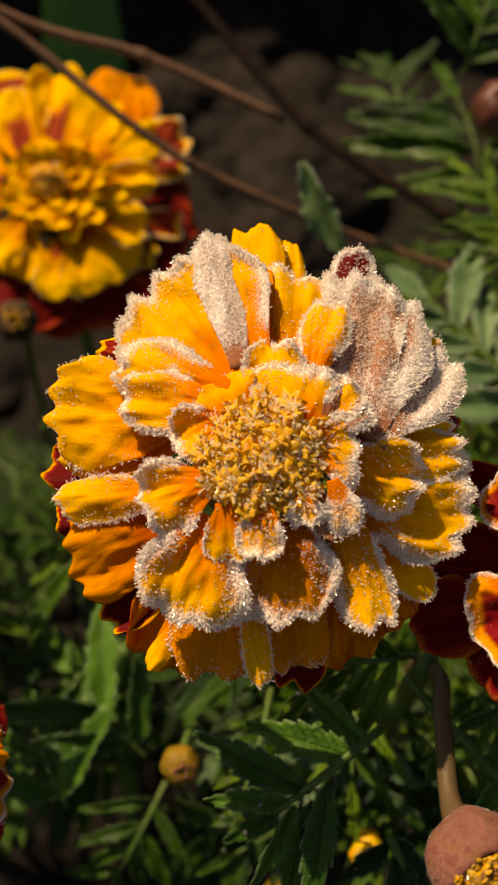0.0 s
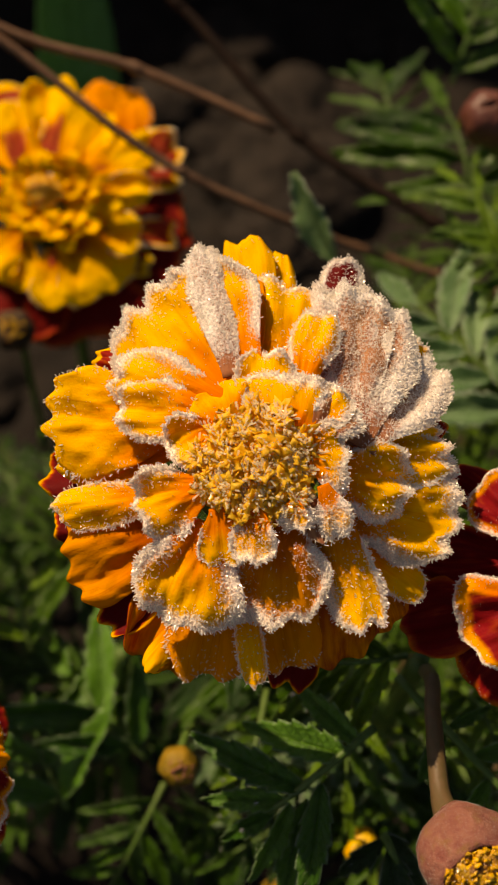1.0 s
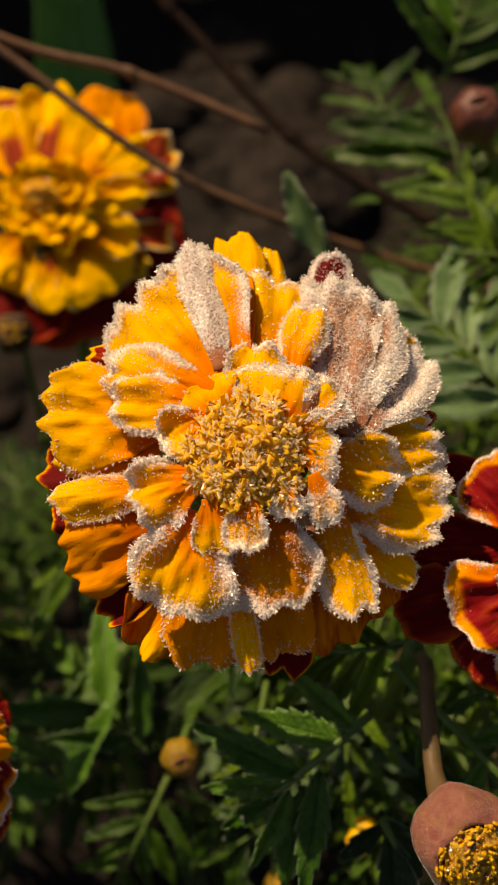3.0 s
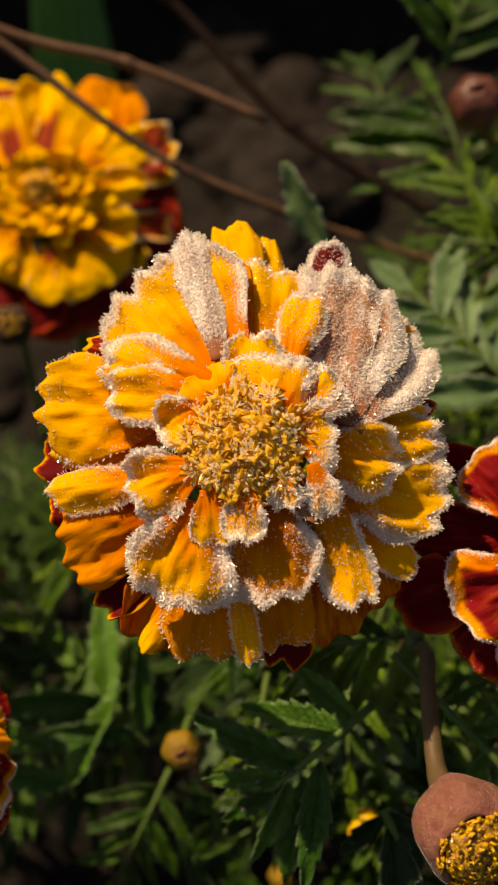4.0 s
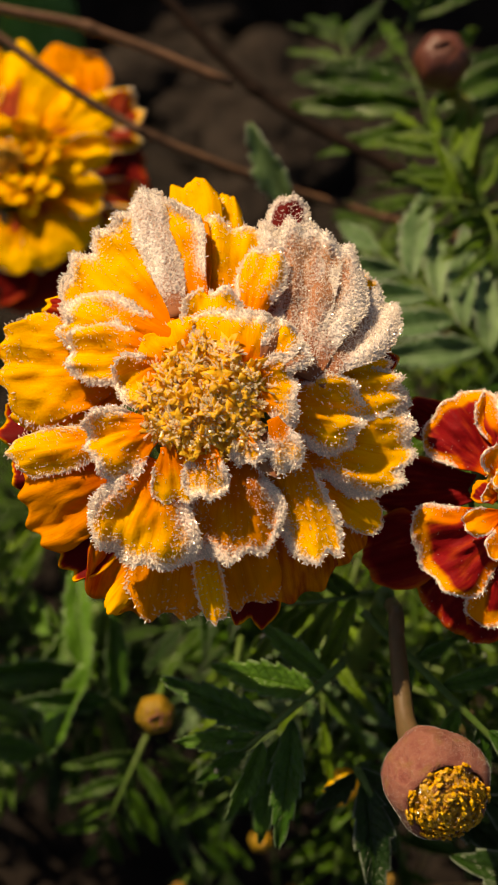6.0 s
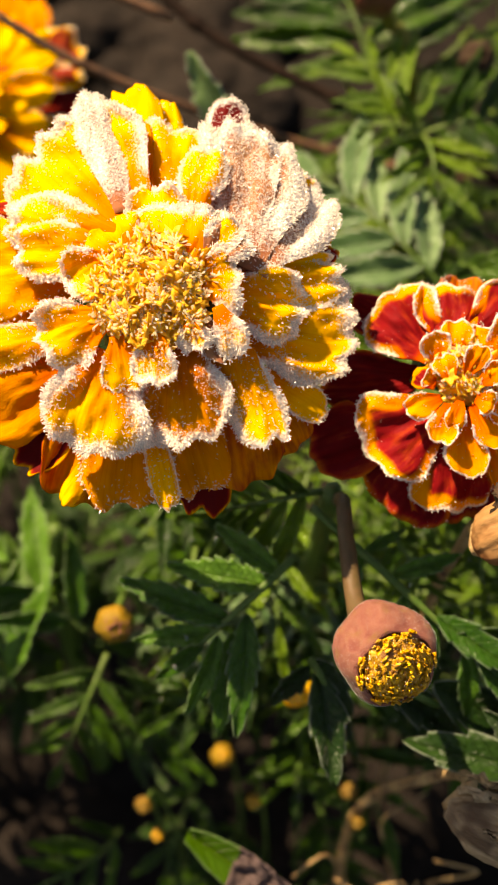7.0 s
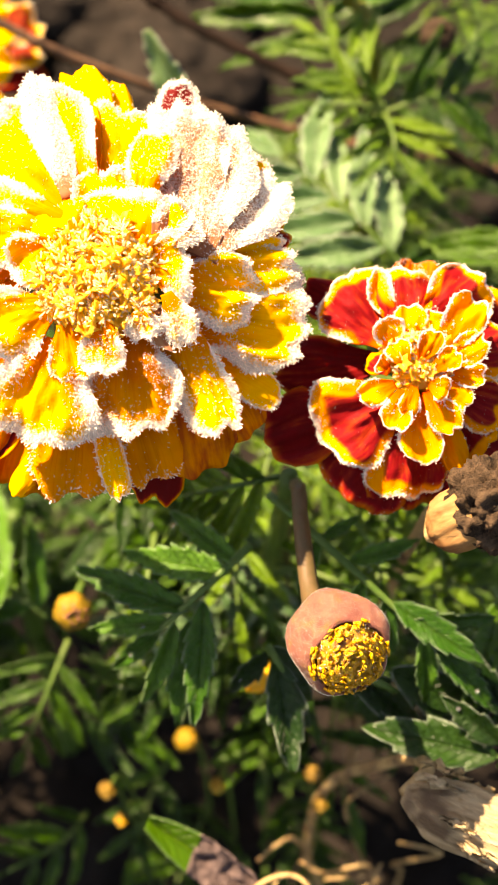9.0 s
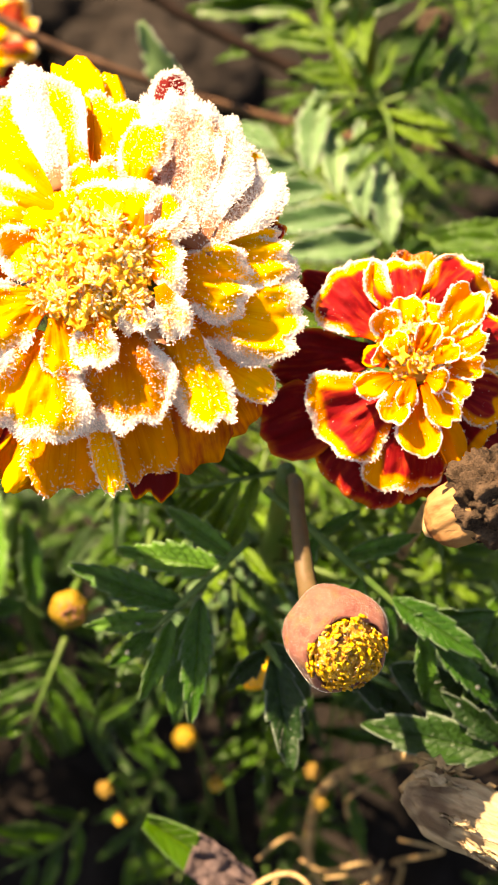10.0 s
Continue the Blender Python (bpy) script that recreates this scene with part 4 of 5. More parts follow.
closed_bud((0.0050, 0.0786, 0.0983), (0.003, 0.065, 0.13), 0.0048, OLIVE_BUD, "tan pointed bud deep in the foliage", [(0.007, 0.085, 0.08), (0.008, 0.09, 0.04), (0.008, 0.09, -0.01)], YELLOW_BIT)
closed_bud((0.0298, 0.0704, 0.0941), (0.028, 0.06, 0.12), 0.0050, DULL_BUD, "tan dried bud deep in the foliage", [(0.031, 0.076, 0.07), (0.032, 0.08, 0.03), (0.032, 0.08, -0.01)], slim=0.72)
closed_bud((-0.0109, 0.0684, 0.1024), (-0.012, 0.06, 0.13), 0.0044, DULL_BUD, "tan dried bud deep in the foliage", [(-0.010, 0.075, 0.08), (-0.009, 0.08, 0.03), (-0.009, 0.08, -0.01)], slim=0.72)
closed_bud((-0.048, 0.178, 0.1530), (-0.048, 0.165, 0.17), 0.0085, BROWN, "brownish bud with yellow tips under a bloom", [(-0.050, 0.19, 0.135), (-0.052, 0.2, 0.05), (-0.052, 0.2, -0.01)], YELLOW_BIT)

closed_bud((0.0103, 0.0657, 0.1066), (0.0093, 0.0537, 0.1266), 0.0038, DULL_BUD, "tan dried bud deep in the foliage", [(0.0123, 0.0737, 0.0916), (0.0133, 0.0777, 0.0466), (0.0133, 0.0777, -0.0100)], YELLOW_BIT, slim=0.72)
closed_bud((-0.0104, 0.0665, 0.1078), (-0.0114, 0.0545, 0.1278), 0.0036, DULL_BUD, "tan dried bud deep in the foliage", [(-0.0084, 0.0745, 0.0928), (-0.0074, 0.0785, 0.0478), (-0.0074, 0.0785, -0.0100)], OLIVE_BUD, slim=0.72)
closed_bud((-0.0086, 0.0629, 0.1011), (-0.0096, 0.0509, 0.1211), 0.003, DULL_BUD, "tan dried bud deep in the foliage", [(-0.0066, 0.0709, 0.0861), (-0.0056, 0.0749, 0.0411), (-0.0056, 0.0749, -0.0100)], YELLOW_BIT, slim=0.72)
closed_bud((0.0184, 0.0708, 0.1411), (0.0174, 0.0588, 0.1611), 0.0044, YELLOW_BIT, "tiny yellow bud deep in the foliage", [(0.0204, 0.0788, 0.1261), (0.0214, 0.0828, 0.0811), (0.0214, 0.0828, -0.0100)])
closed_bud((0.0296, 0.0618, 0.1007), (0.0286, 0.0498, 0.1207), 0.0036, DULL_BUD, "tan dried bud deep in the foliage", [(0.0316, 0.0698, 0.0857), (0.0326, 0.0738, 0.0407), (0.0326, 0.0738, -0.0100)], OLIVE_BUD, slim=0.72)
closed_bud((0.0322, 0.0691, 0.1469), (0.0312, 0.0571, 0.1669), 0.004, YELLOW_BIT, "tiny yellow bud deep in the foliage", [(0.0342, 0.0771, 0.1319), (0.0352, 0.0811, 0.0869), (0.0352, 0.0811, -0.0100)])

def spent_head(at, toward, size, label, foot, wad, seed, reach=1.5):
    """A finished bloom: a dry papery cup with a shrivelled brown wad in its mouth."""
    rng = np.random.default_rng(seed)
    m = axis_pose(at, toward)
    ob = thing("spent_marigold", m, label, "dead flower", "spent blooms")
    prof = [(0.16, -reach), (0.34, -0.85 * reach), (0.50, -0.6 * reach), (0.57, -0.25 * reach), (0.58, 0.1), (0.60, 0.35), (0.54, 0.35), (0.50, 0.0)]
    cup = lathe([(r * size, z * size) for r, z in np.stack([np.interp(np.linspace(0, 7, 36), range(8), c) for c in zip(*prof)], -1)], 54, "calyx", HUSK if reach > 1 else CUP, 9, 0.05, 0.012 if reach > 1 else 0.004, seed, close=False)
    for v in cup.vertices:
        q = v.co / size
        crack = noise.noise(Vector((q.x * 5, q.y * 5, q.z * 0.9)) + Vector((seed, 0, 0)))
        v.co.xy *= 1 + 0.10 * noise.noise(q * 1.7) + (0.16 * crack if reach > 1 else 0.03 * crack) - (0.14 if reach > 1 else 0.06) * max(0.0, 0.10 - abs(crack)) / 0.10
    part("calyx", cup, ob, label="papery tan seed cup")
    for k in range(12):
        petal_stub(ob, 0.60 * size, rng.uniform(-0.9, 0.0) * reach * size, rng.uniform(0, 6.28), rng.uniform(0.3, 0.7) * size, rng.uniform(0.05, 0.12) * size, HUSK if k % 3 else DRY, rng) if reach > 1 else None
    if wad:
        part("withered_petals", crumpled("withered_petals", size * 0.84, seed, BROWN, 0.85), ob, pose(0, 0, size * 0.60), "shrivelled dark brown petals")
    for k in range(10):
        petal_stub(ob, 0.50 * size, 0.25 * size, k * 0.63, rng.uniform(0.3, 0.7) * size, rng.uniform(0.15, 0.35) * size, BROWN if k % 2 else DRY, rng)
    inv = m.inverted()
    pts = [(0, 0, -0.96 * reach * size)] + [inv @ Vector(p) for p in foot]
    part("stem", tube(pts, [size * 0.17] + [size * 0.13] * len(foot), 8, "stem", [DRY], 0.05), ob, label="dry tan stalk")


spent_head((0.0454, 0.0637, 0.2003), (0.0609, 0.0643, 0.2129), 0.0072, "spent marigold with brown withered petals in a tan cup", [(0.0440, 0.0740, 0.184), (0.045, 0.09, 0.12), (0.045, 0.098, -0.01)], True, 4, 0.75)
spent_head((0.0462, 0.0338, 0.1678), (0.0627, 0.0253, 0.1660), 0.0079, "dried split marigold seed head with torn papery sides", [(0.0401, 0.0433, 0.1669), (0.039, 0.053, 0.1442), (0.030, 0.066, 0.09), (0.030, 0.068, -0.01)], False, 8)


# ---- leaves ----
def leaflet_mesh(seed, mat, teeth=7, slim=0.30):
    """A lance-shaped leaflet with saw teeth, one unit long, folded along its midrib."""
    rng = np.random.default_rng(seed)
    nu, nv = 42, 7
    u, v = np.meshgrid(np.linspace(0, 1, nu), np.linspace(-1, 1, nv), indexing="ij")
    saw = (u * teeth * (1 + 0.1 * rng.normal()) + 0.3 * (v > 0)) % 1.0
    prof = np.sin(np.pi * np.clip(u, 0, 1) ** 0.85) ** 0.8 * (1 - 0.25 * u) + 0.03
    half = 0.5 * slim * prof * (1 + 0.34 * (saw - 0.4) * np.abs(v) ** 3)
    x = u + 0.03 * np.abs(v) * saw * np.abs(v) ** 3
    bend, ph = rng.uniform(0.02, 0.17), rng.uniform(0, 6)
    z = 0.55 * np.abs(v) * half - bend * u * u + 0.022 * np.abs(v) * np.sin(13 * u + ph + 2 * v) + 0.02 * v * math.cos(ph) * u
    y = v * half + 0.05 * math.sin(ph) * u * u
    me, _ = sheet(np.stack([x, y, z], -1), 0.012, np.stack([u, v * 0.5 + 0.5], -1), None, None, "leaflet", [mat])
    return me


GREEN = [leaflet_mesh(s, LEAF, 6 + s % 3, 0.18 + 0.018 * (s % 4)) for s in range(7)]
PALE = [leaflet_mesh(20 + s, PALE_LEAF, 6, 0.17) for s in range(4)]
HOARY = [leaflet_mesh(40 + s, FROSTED_LEAF, 7, 0.27) for s in range(4)]
RIMMED = [leaflet_mesh(60 + s, SHADED_RIMMED_LEAF, 4, 0.36) for s in range(4)]
WIDE = [leaflet_mesh(80, WHITENED_LEAF, 6, 0.38)]
BROADER = [leaflet_mesh(90 + s, SPRAY_LEAF, 6, 0.29) for s in range(4)]
EYEWARD = Vector((0.03, -0.55, 0.83))
LEAF_SEED = [0]
DROPS = []


def leaf(plant, base, tip, facing, size=0.018, pairs=5, family=None, spread=52.0, sag=0.004):
    """A pinnate leaf (world points) from its base to the root of its end leaflet."""
    family = family or GREEN
    LEAF_SEED[0] += 1
    rng = np.random.default_rng(LEAF_SEED[0])
    base, tip, facing = Vector(base), Vector(tip), Vector(facing).normalized()
    inv = WORLD[plant].inverted()
    run = tip - base
    point = lambda s: base + run * s + facing * sag * 4 * s * (1 - s)
    rachis = part("leaf", tube([inv @ point(s) for s in ((0, 0.33, 0.66, 1.0) if pairs else (0, 0.06, 0.12, 0.18))], [0.0006, 0.0005, 0.0004, 0.0003], 6, "leaf", [STEM]), plant)
    back = WORLD[rachis].inverted()
    for k in range(pairs + 1):
        s = 0.16 + 0.84 * k / max(1, pairs)
        for side in ((-1, 1) if k < pairs else (0,)):
            t = min(1.0, s + 0.03 * side)
            at = point(t)
            way = (point(min(1.0, t + 0.02)) - point(t - 0.02)).normalized()
            across = facing.cross(way).normalized()
            turn = radians(side * (spread + rng.normal() * 7) * (1 - 0.25 * s))
            d = (way * math.cos(turn) + across * math.sin(turn) + facing * rng.normal() * 0.12).normalized()
            up = (facing + Vector(rng.normal(size=3)) * 0.22).normalized()
            yv = up.cross(d).normalized()
            zv = d.cross(yv)
            rot = Matrix((d, yv, zv)).transposed().to_4x4()
            ln = size * (0.62 + 0.55 * math.sin(math.pi * min(1, 0.25 + 0.6 * s))) * rng.uniform(0.85, 1.12)
            m = Matrix.Translation(at) @ rot @ Matrix.Diagonal((ln, ln * rng.uniform(0.85, 1.15), ln, 1))
            DROPS.append(m.copy())
            part("leaflet", family[int(rng.integers(len(family)))], rachis, back @ m)
    return rachis


def spray(plant, base, tip, blades, family):
    """A leaf whose leaflets run between given world points, along a rachis from base to tip."""
    LEAF_SEED[0] += 1
    rng = np.random.default_rng(LEAF_SEED[0])
    base, tip = Vector(base), Vector(tip)
    inv = WORLD[plant].inverted()
    mid = base.lerp(tip, 0.5) + Vector((0.0, -0.0006, 0.0010))
    rachis = part("leaf", tube([inv @ base, inv @ mid, inv @ tip], [0.0007, 0.0006, 0.0004], 7, "leaf", [STEM]), plant)
    back = WORLD[rachis].inverted()
    for root, end in blades:
        d = Vector(end) - Vector(root)
        ln = d.length
        d.normalize()
        yv = (EYEWARD + Vector(rng.normal(size=3)) * 0.20).cross(d).normalized()
        m = Matrix.Translation(root) @ Matrix((d, yv, d.cross(yv))).transposed().to_4x4() @ Matrix.Diagonal((ln, ln * rng.uniform(0.85, 1.1), ln, 1))
        DROPS.append(m.copy())
        part("leaflet", family[int(rng.integers(len(family)))], rachis, back @ m)
    return rachis


def plant_at(x, y, label):
    return thing("marigold_plant", pose(x, y, 0), label, "plant", "marigold plants")


front = plant_at(0.026, 0.108, "bushy marigold plant with dark green toothed feathery leaves")
part("stem", tube([(0, 0, -0.01), (0.001, -0.004, 0.06), (-0.002, -0.012, 0.13), (-0.001, -0.026, 0.186)], [0.0026, 0.0024, 0.0021, 0.0014], 8, "stem", [STEM], 0.03), front)
spray(front, (0.0185, 0.0750, 0.1794), (0.0032, 0.0648, 0.1738), [((0.0148, 0.0713, 0.1779), (-0.0002, 0.0751, 0.1807)), ((0.0164, 0.0726, 0.1789), (0.0065, 0.0811, 0.1805)), ((0.0086, 0.0673, 0.1758), (-0.0080, 0.0734, 0.1791)), ((0.0060, 0.0661, 0.1749), (-0.0064, 0.0671, 0.1735)), ((0.0108, 0.0680, 0.1765), (0.0083, 0.0519, 0.1700)), ((0.0063, 0.0658, 0.1747), (0.0016, 0.0565, 0.1666)), ((0.0042, 0.0652, 0.1741), (-0.0040, 0.0625, 0.1668)), ((0.0088, 0.0671, 0.1733), (0.0044, 0.0562, 0.1605))], BROADER)
spray(front, (0.0217, 0.0808, 0.1837), (0.0437, 0.0587, 0.1733), [((0.0284, 0.0741, 0.1807), (0.0355, 0.0774, 0.1810)), ((0.0320, 0.0705, 0.1796), (0.0432, 0.0726, 0.1794)), ((0.0284, 0.0741, 0.1807), (0.0245, 0.0691, 0.1733)), ((0.0379, 0.0646, 0.1771), (0.0495, 0.0548, 0.1734)), ((0.0369, 0.0659, 0.1767), (0.0376, 0.0596, 0.1699)), ((0.0342, 0.0682, 0.1782), (0.0307, 0.0636, 0.1698)), ((0.0400, 0.0621, 0.1755), (0.0535, 0.0615, 0.1735)), ((0.0430, 0.0594, 0.1738), (0.0522, 0.0505, 0.1657)), ((0.0420, 0.0606, 0.1734), (0.0430, 0.0534, 0.1634))], BROADER)
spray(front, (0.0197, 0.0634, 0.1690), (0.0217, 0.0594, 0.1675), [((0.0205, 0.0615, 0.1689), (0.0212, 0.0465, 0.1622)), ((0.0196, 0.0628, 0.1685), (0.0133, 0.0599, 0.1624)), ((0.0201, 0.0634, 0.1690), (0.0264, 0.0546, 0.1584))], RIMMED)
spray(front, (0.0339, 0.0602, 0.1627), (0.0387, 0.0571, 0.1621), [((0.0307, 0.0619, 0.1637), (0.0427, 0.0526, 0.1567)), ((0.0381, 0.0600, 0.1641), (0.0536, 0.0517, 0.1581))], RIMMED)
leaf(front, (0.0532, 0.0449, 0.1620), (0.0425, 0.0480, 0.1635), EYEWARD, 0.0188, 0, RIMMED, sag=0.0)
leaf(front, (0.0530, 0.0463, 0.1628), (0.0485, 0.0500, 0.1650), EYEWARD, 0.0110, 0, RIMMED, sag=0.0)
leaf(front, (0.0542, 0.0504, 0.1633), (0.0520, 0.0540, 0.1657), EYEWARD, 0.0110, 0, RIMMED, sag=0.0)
leaf(front, (0.0240, 0.0860, 0.1800), (0.0080, 0.0880, 0.1740), EYEWARD, 0.015, 5, PALE)
leaf(front, (0.0560, 0.0720, 0.1640), (0.0620, 0.0560, 0.1600), EYEWARD, 0.018, 4)

back = plant_at(0.060, 0.200, "marigold plant with bright green feathery frosted leaves")
part("stem", tube([(0, 0, -0.01), (0.001, 0.0, 0.06), (0.0, -0.008, 0.12), (-0.003, -0.018, 0.168)], [0.0026, 0.0024, 0.0021, 0.0014], 8, "stem", [STEM], 0.03), back)
leaf(back, (0.0559, 0.1441, 0.1595), (0.0345, 0.1700, 0.1675), EYEWARD, 0.0185, 4, HOARY)
leaf(back, (0.0509, 0.2091, 0.1602), (0.0466, 0.2300, 0.1690), EYEWARD, 0.025, 4, GREEN + PALE, spread=82)
leaf(back, (0.0562, 0.1772, 0.1705), (0.0427, 0.1796, 0.1713), EYEWARD, 0.012, 3, PALE)
leaf(back, (0.0562, 0.1772, 0.1705), (0.0448, 0.1958, 0.1766), EYEWARD, 0.013, 4, PALE)
leaf(back, (0.0562, 0.1772, 0.1705), (0.0555, 0.1603, 0.1708), EYEWARD, 0.012, 3, PALE)
leaf(back, (0.0562, 0.1772, 0.1705), (0.0735, 0.1782, 0.1722), EYEWARD, 0.014, 4)
leaf(back, (0.0600, 0.1500, 0.1600), (0.0620, 0.1400, 0.1640), EYEWARD, 0.014, 4)
leaf(back, (0.0196, 0.1765, 0.1700), (0.0162, 0.1835, 0.1728), Vector((-0.35, 0.05, 0.95)), 0.0180, 0, WIDE)
leaf(back, (0.0483, 0.2380, 0.1700), (0.0547, 0.2531, 0.1824), EYEWARD, 0.020, 3)

side = plant_at(-0.030, 0.120, "marigold plant with shaded dark green feathery leaves")
part("stem", tube([(0, 0, -0.01), (0.001, 0.0, 0.06), (0.004, -0.008, 0.11), (0.008, -0.014, 0.145)], [0.0026, 0.0024, 0.0021, 0.0014], 8, "stem", [STEM], 0.03), side)
leaf(side, (-0.0189, 0.1081, 0.1226), (-0.0380, 0.1106, 0.1245), EYEWARD, 0.012, 4)
leaf(side, (-0.0187, 0.0945, 0.1257), (-0.0331, 0.1099, 0.1292), EYEWARD, 0.019, 2, BROADER)
leaf(side, (-0.0333, 0.0876, 0.1190), (-0.0409, 0.1032, 0.1216), EYEWARD, 0.018, 2, BROADER)
leaf(side, (-0.0413, 0.1154, 0.1279), (-0.0457, 0.1298, 0.1313), EYEWARD, 0.016, 2, PALE)
leaf(side, (-0.0150, 0.0900, 0.1250), (-0.0260, 0.0760, 0.1080), EYEWARD, 0.012, 4)


# looser foliage that fills the bed behind, each leaf on the nearest plant
def fill(plant, n, lo, hi, gap, seed, family=None, size=(0.010, 0.016)):
    """Scatters leaves in a box of the bed, below a slope that keeps clear of the blooms."""
    rng = np.random.default_rng(seed)
    foot = WORLD[plant].translation
    made = 0
    while made < n:
        p = Vector(rng.uniform(lo, hi))
        if 0.616 * p.y - 0.788 * (p.z - 0.34) < gap:
            continue
        out = Vector((p.x - foot.x, p.y - foot.y, 0.0))
        out = (out.normalized() if out.length > 0.004 else Vector((1, 0, 0))) + Vector(rng.normal(size=3)) * 0.35
        d = Vector((out.x, out.y, 0.25 * rng.normal() + 0.05)).normalized()
        ln = rng.uniform(0.016, 0.030)
        face = (Vector((0, -0.1, 1.0)) + Vector(rng.normal(size=3)) * 0.28).normalized()
        leaf(plant, p - d * ln * 0.5, p + d * ln * 0.5, face, rng.uniform(*size), int(rng.integers(3, 6)), family)
        made += 1


fill(front, 34, (-0.002, 0.080, 0.060), (0.085, 0.135, 0.165), 0.212, 11)
fill(front, 20, (0.004, 0.080, 0.090), (0.060, 0.130, 0.165), 0.204, 12, PALE)
fill(front, 36, (-0.004, 0.078, 0.100), (0.070, 0.130, 0.170), 0.200, 19, PALE, (0.005, 0.009))
fill(front, 10, (-0.004, 0.078, 0.100), (0.070, 0.130, 0.170), 0.200, 20, HOARY, (0.006, 0.010))
fill(back, 24, (0.036, 0.140, 0.100), (0.100, 0.220, 0.165), 0.240, 22, PALE, (0.006, 0.011))
fill(back, 40, (0.036, 0.135, 0.050), (0.115, 0.250, 0.160), 0.262, 13)
fill(back, 12, (0.040, 0.140, 0.080), (0.090, 0.210, 0.155), 0.255, 14, PALE)
fill(side, 32, (-0.085, 0.088, 0.030), (-0.006, 0.185, 0.100), 0.245, 15)

# ---- half-withered leaf at the front ----
def withered_leaf():
    p0 = Vector((-0.0013, 0.0494, 0.1391))
    ob = thing("withered_leaf", Matrix.Translation(p0), "half-green half-brown shrivelled leaf with a curled dry stalk", "leaf")
    run = Vector((0.0170, -0.0119, -0.0072))
    across = Vector((0.45, 0.75, 0.50)).normalized()
    up = run.cross(across).normalized()
    up = up if up.z > 0 else -up
    for name, lo, hi, mat, mess in (("green_end", 0.0, 0.42, PALE_LEAF, 0.02), ("brown_end", 0.40, 1.0, WITHERED, 0.16)):
        u, v = np.meshgrid(np.linspace(lo, hi, 30), np.linspace(-1, 1, 17), indexing="ij")
        half = 0.0034 * np.sin(np.pi * np.clip(u * 0.8 + 0.06, 0, 1)) ** 0.7
        lift = 0.0016 * np.abs(v) + mess * 0.012 * np.vectorize(lambda s, t: noise.noise(Vector((s * 9, t * 2.2, 3.0))) + 0.5 * abs(noise.noise(Vector((s * 22, t * 5, 7.0)))))(u, v)
        p = u[..., None] * np.array(run) + (v * half)[..., None] * np.array(across) + lift[..., None] * np.array(up)
        part(name, sheet(p, 0.0003, np.stack([u, v * 0.5 + 0.5], -1), None, None, name, [mat])[0], ob)
    curl = [(0.0142, -0.0120, -0.006), (0.0185, -0.0105, -0.003), (0.0225, -0.0110, -0.001), (0.0250, -0.0140, -0.002), (0.0255, -0.0190, -0.006), (0.030, -0.02, -0.06), (0.03, -0.02, -0.145)]
    part("stem", tube(curl, [0.0006, 0.0005, 0.00045, 0.0004, 0.0004, 0.0006, 0.0008], 7, "stem", [DRY], 0.05), ob, label="thin curled tan stalk")


withered_leaf()


# ---- dew on the leaves ----
def dew(n, seed):
    rng = np.random.default_rng(seed)
    bm = bmesh.new()
    bmesh.ops.create_icosphere(bm, subdivisions=2, radius=1.0)
    ball = np.array([tuple(v.co) for v in bm.verts])
    tris = np.array([[v.index for v in f.verts] for f in bm.faces])
    bm.free()
    verts, faces = [], []
    for i in rng.choice(len(DROPS), min(n, len(DROPS)), replace=False):
        u = rng.uniform(0.2, 0.9)
        at = DROPS[i] @ Vector((u, rng.uniform(-0.08, 0.08), 0.01 - 0.10 * u * u))
        faces.append(tris + len(ball) * len(verts))
        verts.append(ball * rng.uniform(0.00022, 0.00050) + np.array(at))
    me = link_mesh("dew_drops", np.concatenate(verts), np.concatenate(faces), [WATER])
    tagged(new("dew_drops", me), "small clear melted frost drops on the leaves", "dew", kind="stuff")


dew(900, 77)

fill(front, 18, (-0.030, 0.020, 0.010), (0.080, 0.080, 0.070), 0.255, 16)
# unseen plant added on the left to shade the low leaves beside it
shade_plant = plant_at(-0.088, 0.115, "bushy marigold plant added out of view to shade the bed")
part("stem", tube([(0, 0, -0.01), (0.001, 0.0, 0.06), (0.002, -0.004, 0.12), (0.004, -0.006, 0.170)], [0.0026, 0.0024, 0.0021, 0.0014], 8, "stem", [STEM], 0.03), shade_plant)
fill(shade_plant, 40, (-0.125, 0.080, 0.110), (-0.066, 0.190, 0.190), 0.150, 23)


# ---- dry twigs near the soil ----
def twig(points, r, seed):
    p0 = Vector(points[0])
    ob = thing("dry_twig", Matrix.Translation(p0), "curly dry tan stem standing in the soil", "twig", "dry twigs")
    part("stem", tube([Vector(p) - p0 for p in points], [r * (1 - 0.12 * i) for i in range(len(points))], 7, "stem", [DRY], 0.12, seed), ob)


rng = np.random.default_rng(50)
for k in range(9):
    x, y = 0.034 + rng.normal() * 0.010, 0.060 + rng.normal() * 0.008
    pts = [(x, y, -0.005)]
    for h in (0.03, 0.055, 0.075, 0.092):
        pts.append((pts[-1][0] + rng.normal() * 0.004, pts[-1][1] - 0.002 + rng.normal() * 0.003, h + rng.normal() * 0.004))
    pts.append((pts[-1][0] + rng.normal() * 0.006, pts[-1][1] + rng.normal() * 0.004, pts[-1][2] - rng.uniform(-0.004, 0.006)))
    twig(pts, 0.00065, k)

fill(side, 16, (-0.075, 0.150, 0.030), (-0.015, 0.215, 0.105), 0.250, 18)

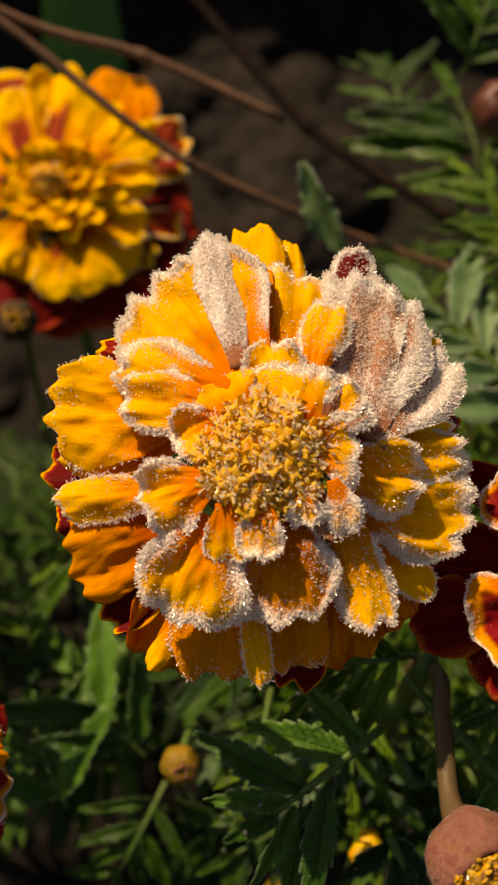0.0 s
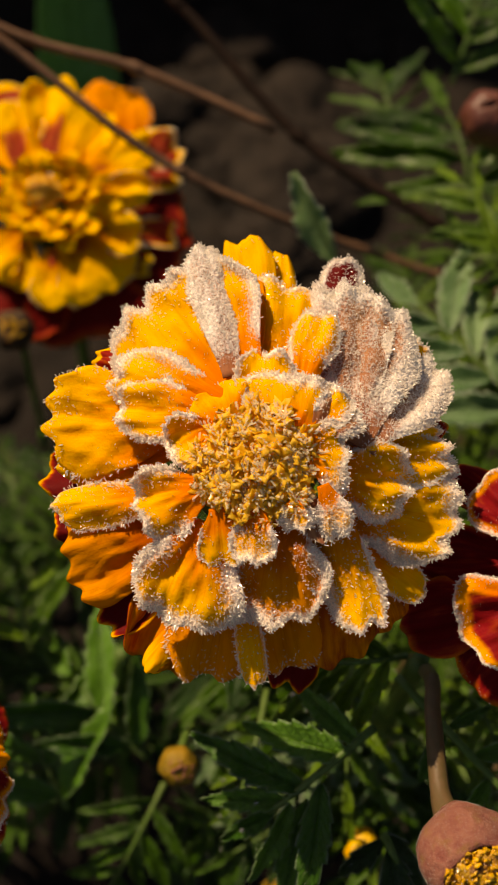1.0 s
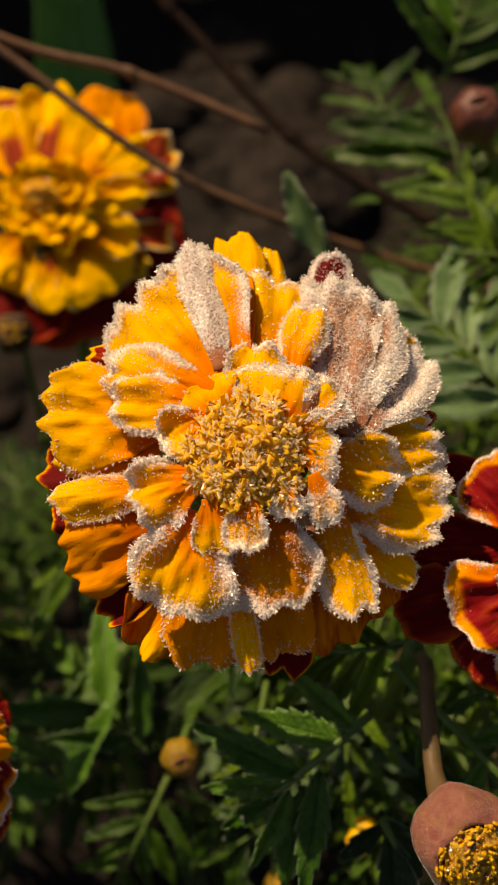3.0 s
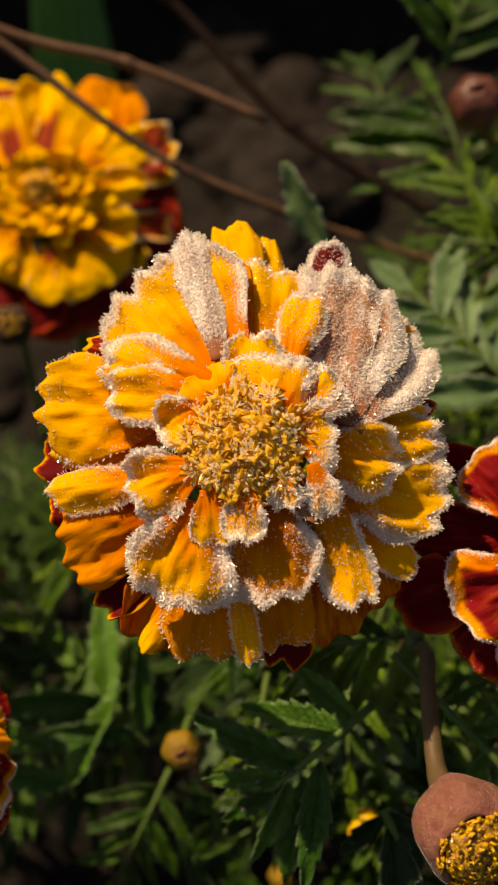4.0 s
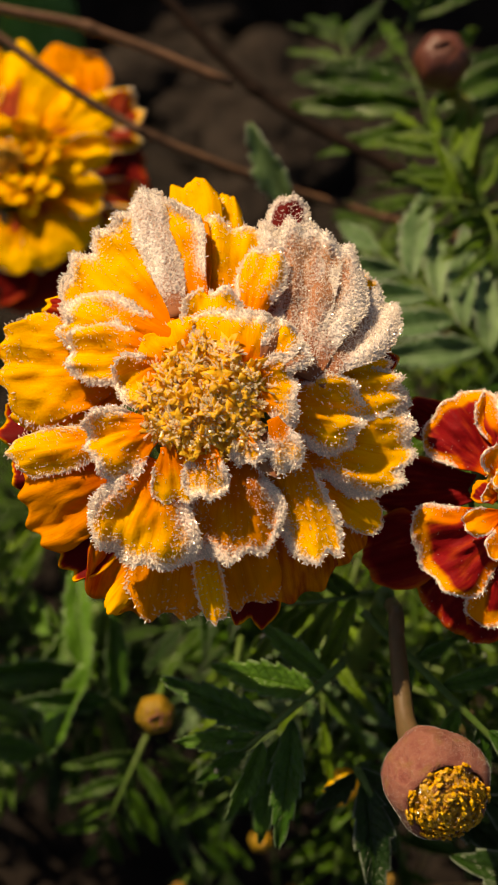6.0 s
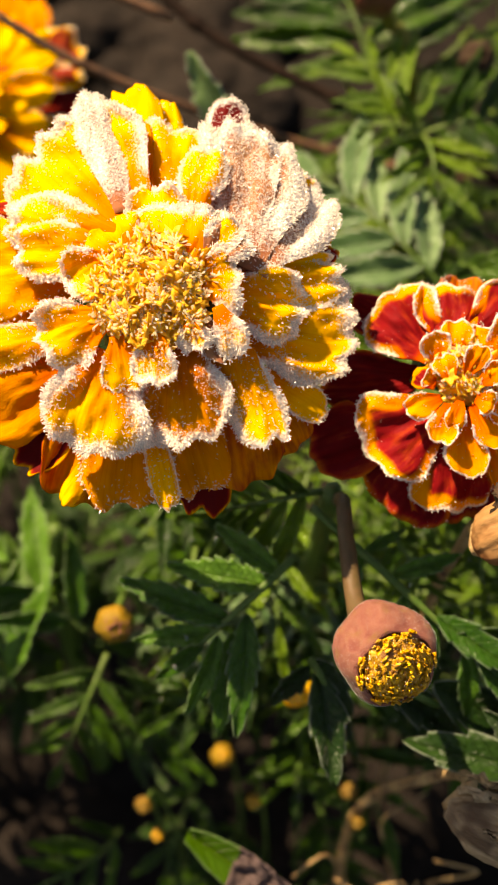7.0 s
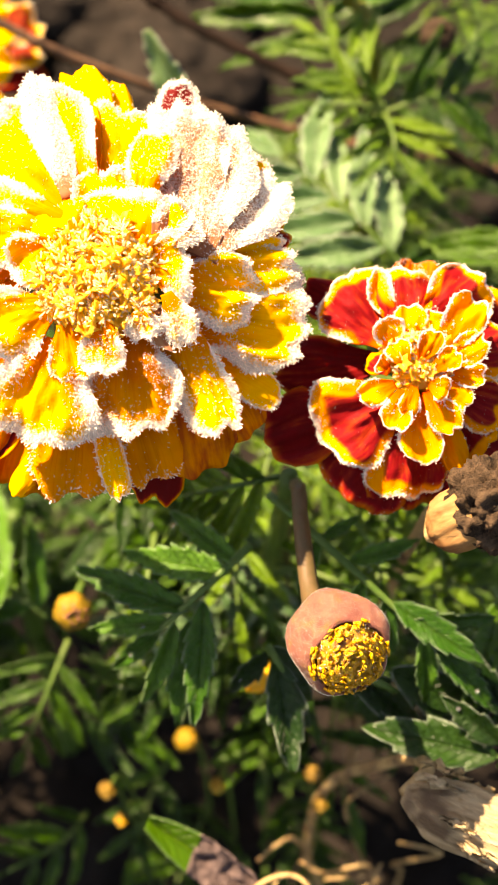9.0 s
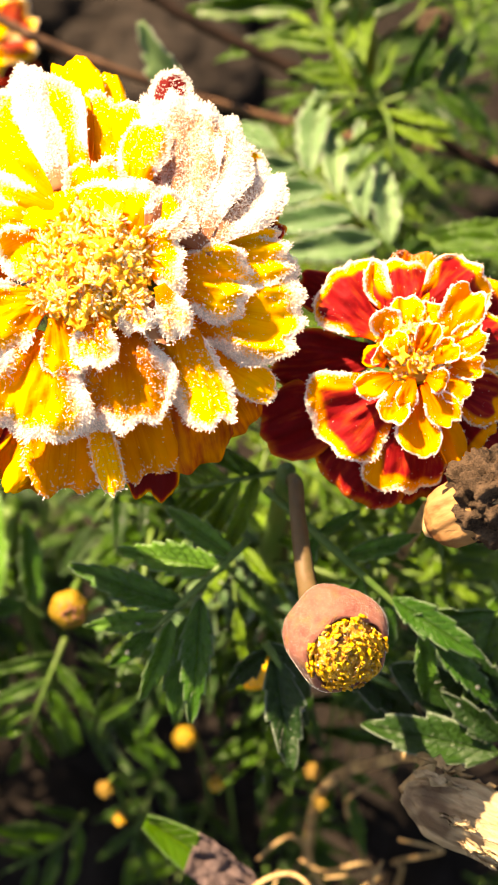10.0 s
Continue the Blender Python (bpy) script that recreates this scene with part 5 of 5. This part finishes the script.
# ---- broad leaf at the back ----
broad = thing("broad_leaf", pose(-0.052, 0.330, 0.0), "broad dark green leaf standing behind the marigolds", "leaf")
u, v = np.meshgrid(np.linspace(0, 1, 16), np.linspace(-1, 1, 9), indexing="ij")
blade = np.stack([v * 0.013 * (0.4 + 0.6 * np.sin(np.pi * np.clip(u, 0.1, 0.95))), 0.02 * u - 0.004 * v * v, 0.03 + 0.13 * u + 0.003 * np.sin(5 * v + 3 * u)], -1)
part("blade", sheet(blade, 0.0006, np.stack([u, v * 0.5 + 0.5], -1), None, None, "blade", [BROAD_LEAF])[0], broad)
part("stem", tube([(0, 0, -0.01), (0, 0.002, 0.02), (0, 0.004, 0.05)], [0.002, 0.0018, 0.0012], 7, "stem", [STEM]), broad)


# ---- dry stalks across the bed ----
def stalk(points, r, seed, label, mat=STALK):
    p0 = Vector(points[0])
    ob = thing("dry_stalk", Matrix.Translation(p0), label, "stalk", "dry stalks")
    part("stem", tube([Vector(p) - p0 for p in points], [r * (1 - 0.1 * i / len(points)) for i in range(len(points))], 9, "stem", [mat], 0.05, seed), ob)
    for p, q in zip(points[1:-1], points[2:]):
        at, way = Vector(p) - p0, (Vector(q) - Vector(p)).normalized() * r * 1.6
        part("joint", tube([at - way, at, at + way], [r * 1.02, r * 1.32, r * 1.02], 9, "joint", [mat], 0.04, seed), ob)
    return ob


stalk([(-0.125, 0.245, 0.235), (-0.0547, 0.2242, 0.1979), (-0.022, 0.2205, 0.1875), (0.0076, 0.2150, 0.1755)], 0.0011, 1, "thin brown dry stalk broken off at its end")
stalk([(-0.120, 0.234, 0.240), (-0.0536, 0.2189, 0.2001), (-0.0129, 0.2026, 0.1747), (0.0402, 0.2022, 0.1465), (0.0912, 0.1940, 0.1355), (0.16, 0.185, 0.120)], 0.0010, 2, "long thin brown dry stalk leaning across the bed")
stalk([(-0.050, 0.262, 0.213), (-0.0143, 0.2440, 0.1883), (0.0125, 0.2164, 0.1727), (0.0410, 0.1954, 0.1663), (0.0530, 0.1880, 0.1632), (0.10, 0.16, 0.15)], 0.0013, 3, "dark brown dry stalk among the foliage", DARK_STALK)

# ---- stones and clods ----
rng = np.random.default_rng(61)
for k in range(14):
    s = rng.uniform(0.010, 0.026)
    clod((0.008 + rng.normal() * 0.024, 0.425 + rng.normal() * 0.024, s * 0.35), s, k + 70, EARTH, "soil_clod", "brown dry lump of garden soil, toned near black for shade", "soil clod")["group"] = "pale soil clods"
rng = np.random.default_rng(31)
for k in range(46):
    x, y = rng.uniform(-0.22, 0.2), rng.uniform(-0.02, 0.5)
    s = rng.uniform(0.004, 0.014)
    clod((x, y, s * 0.3), s, k + 10, SOIL, "soil_clod", "dark crumbly lump of garden soil, with shade painted in", "soil clod")["group"] = "soil clods"
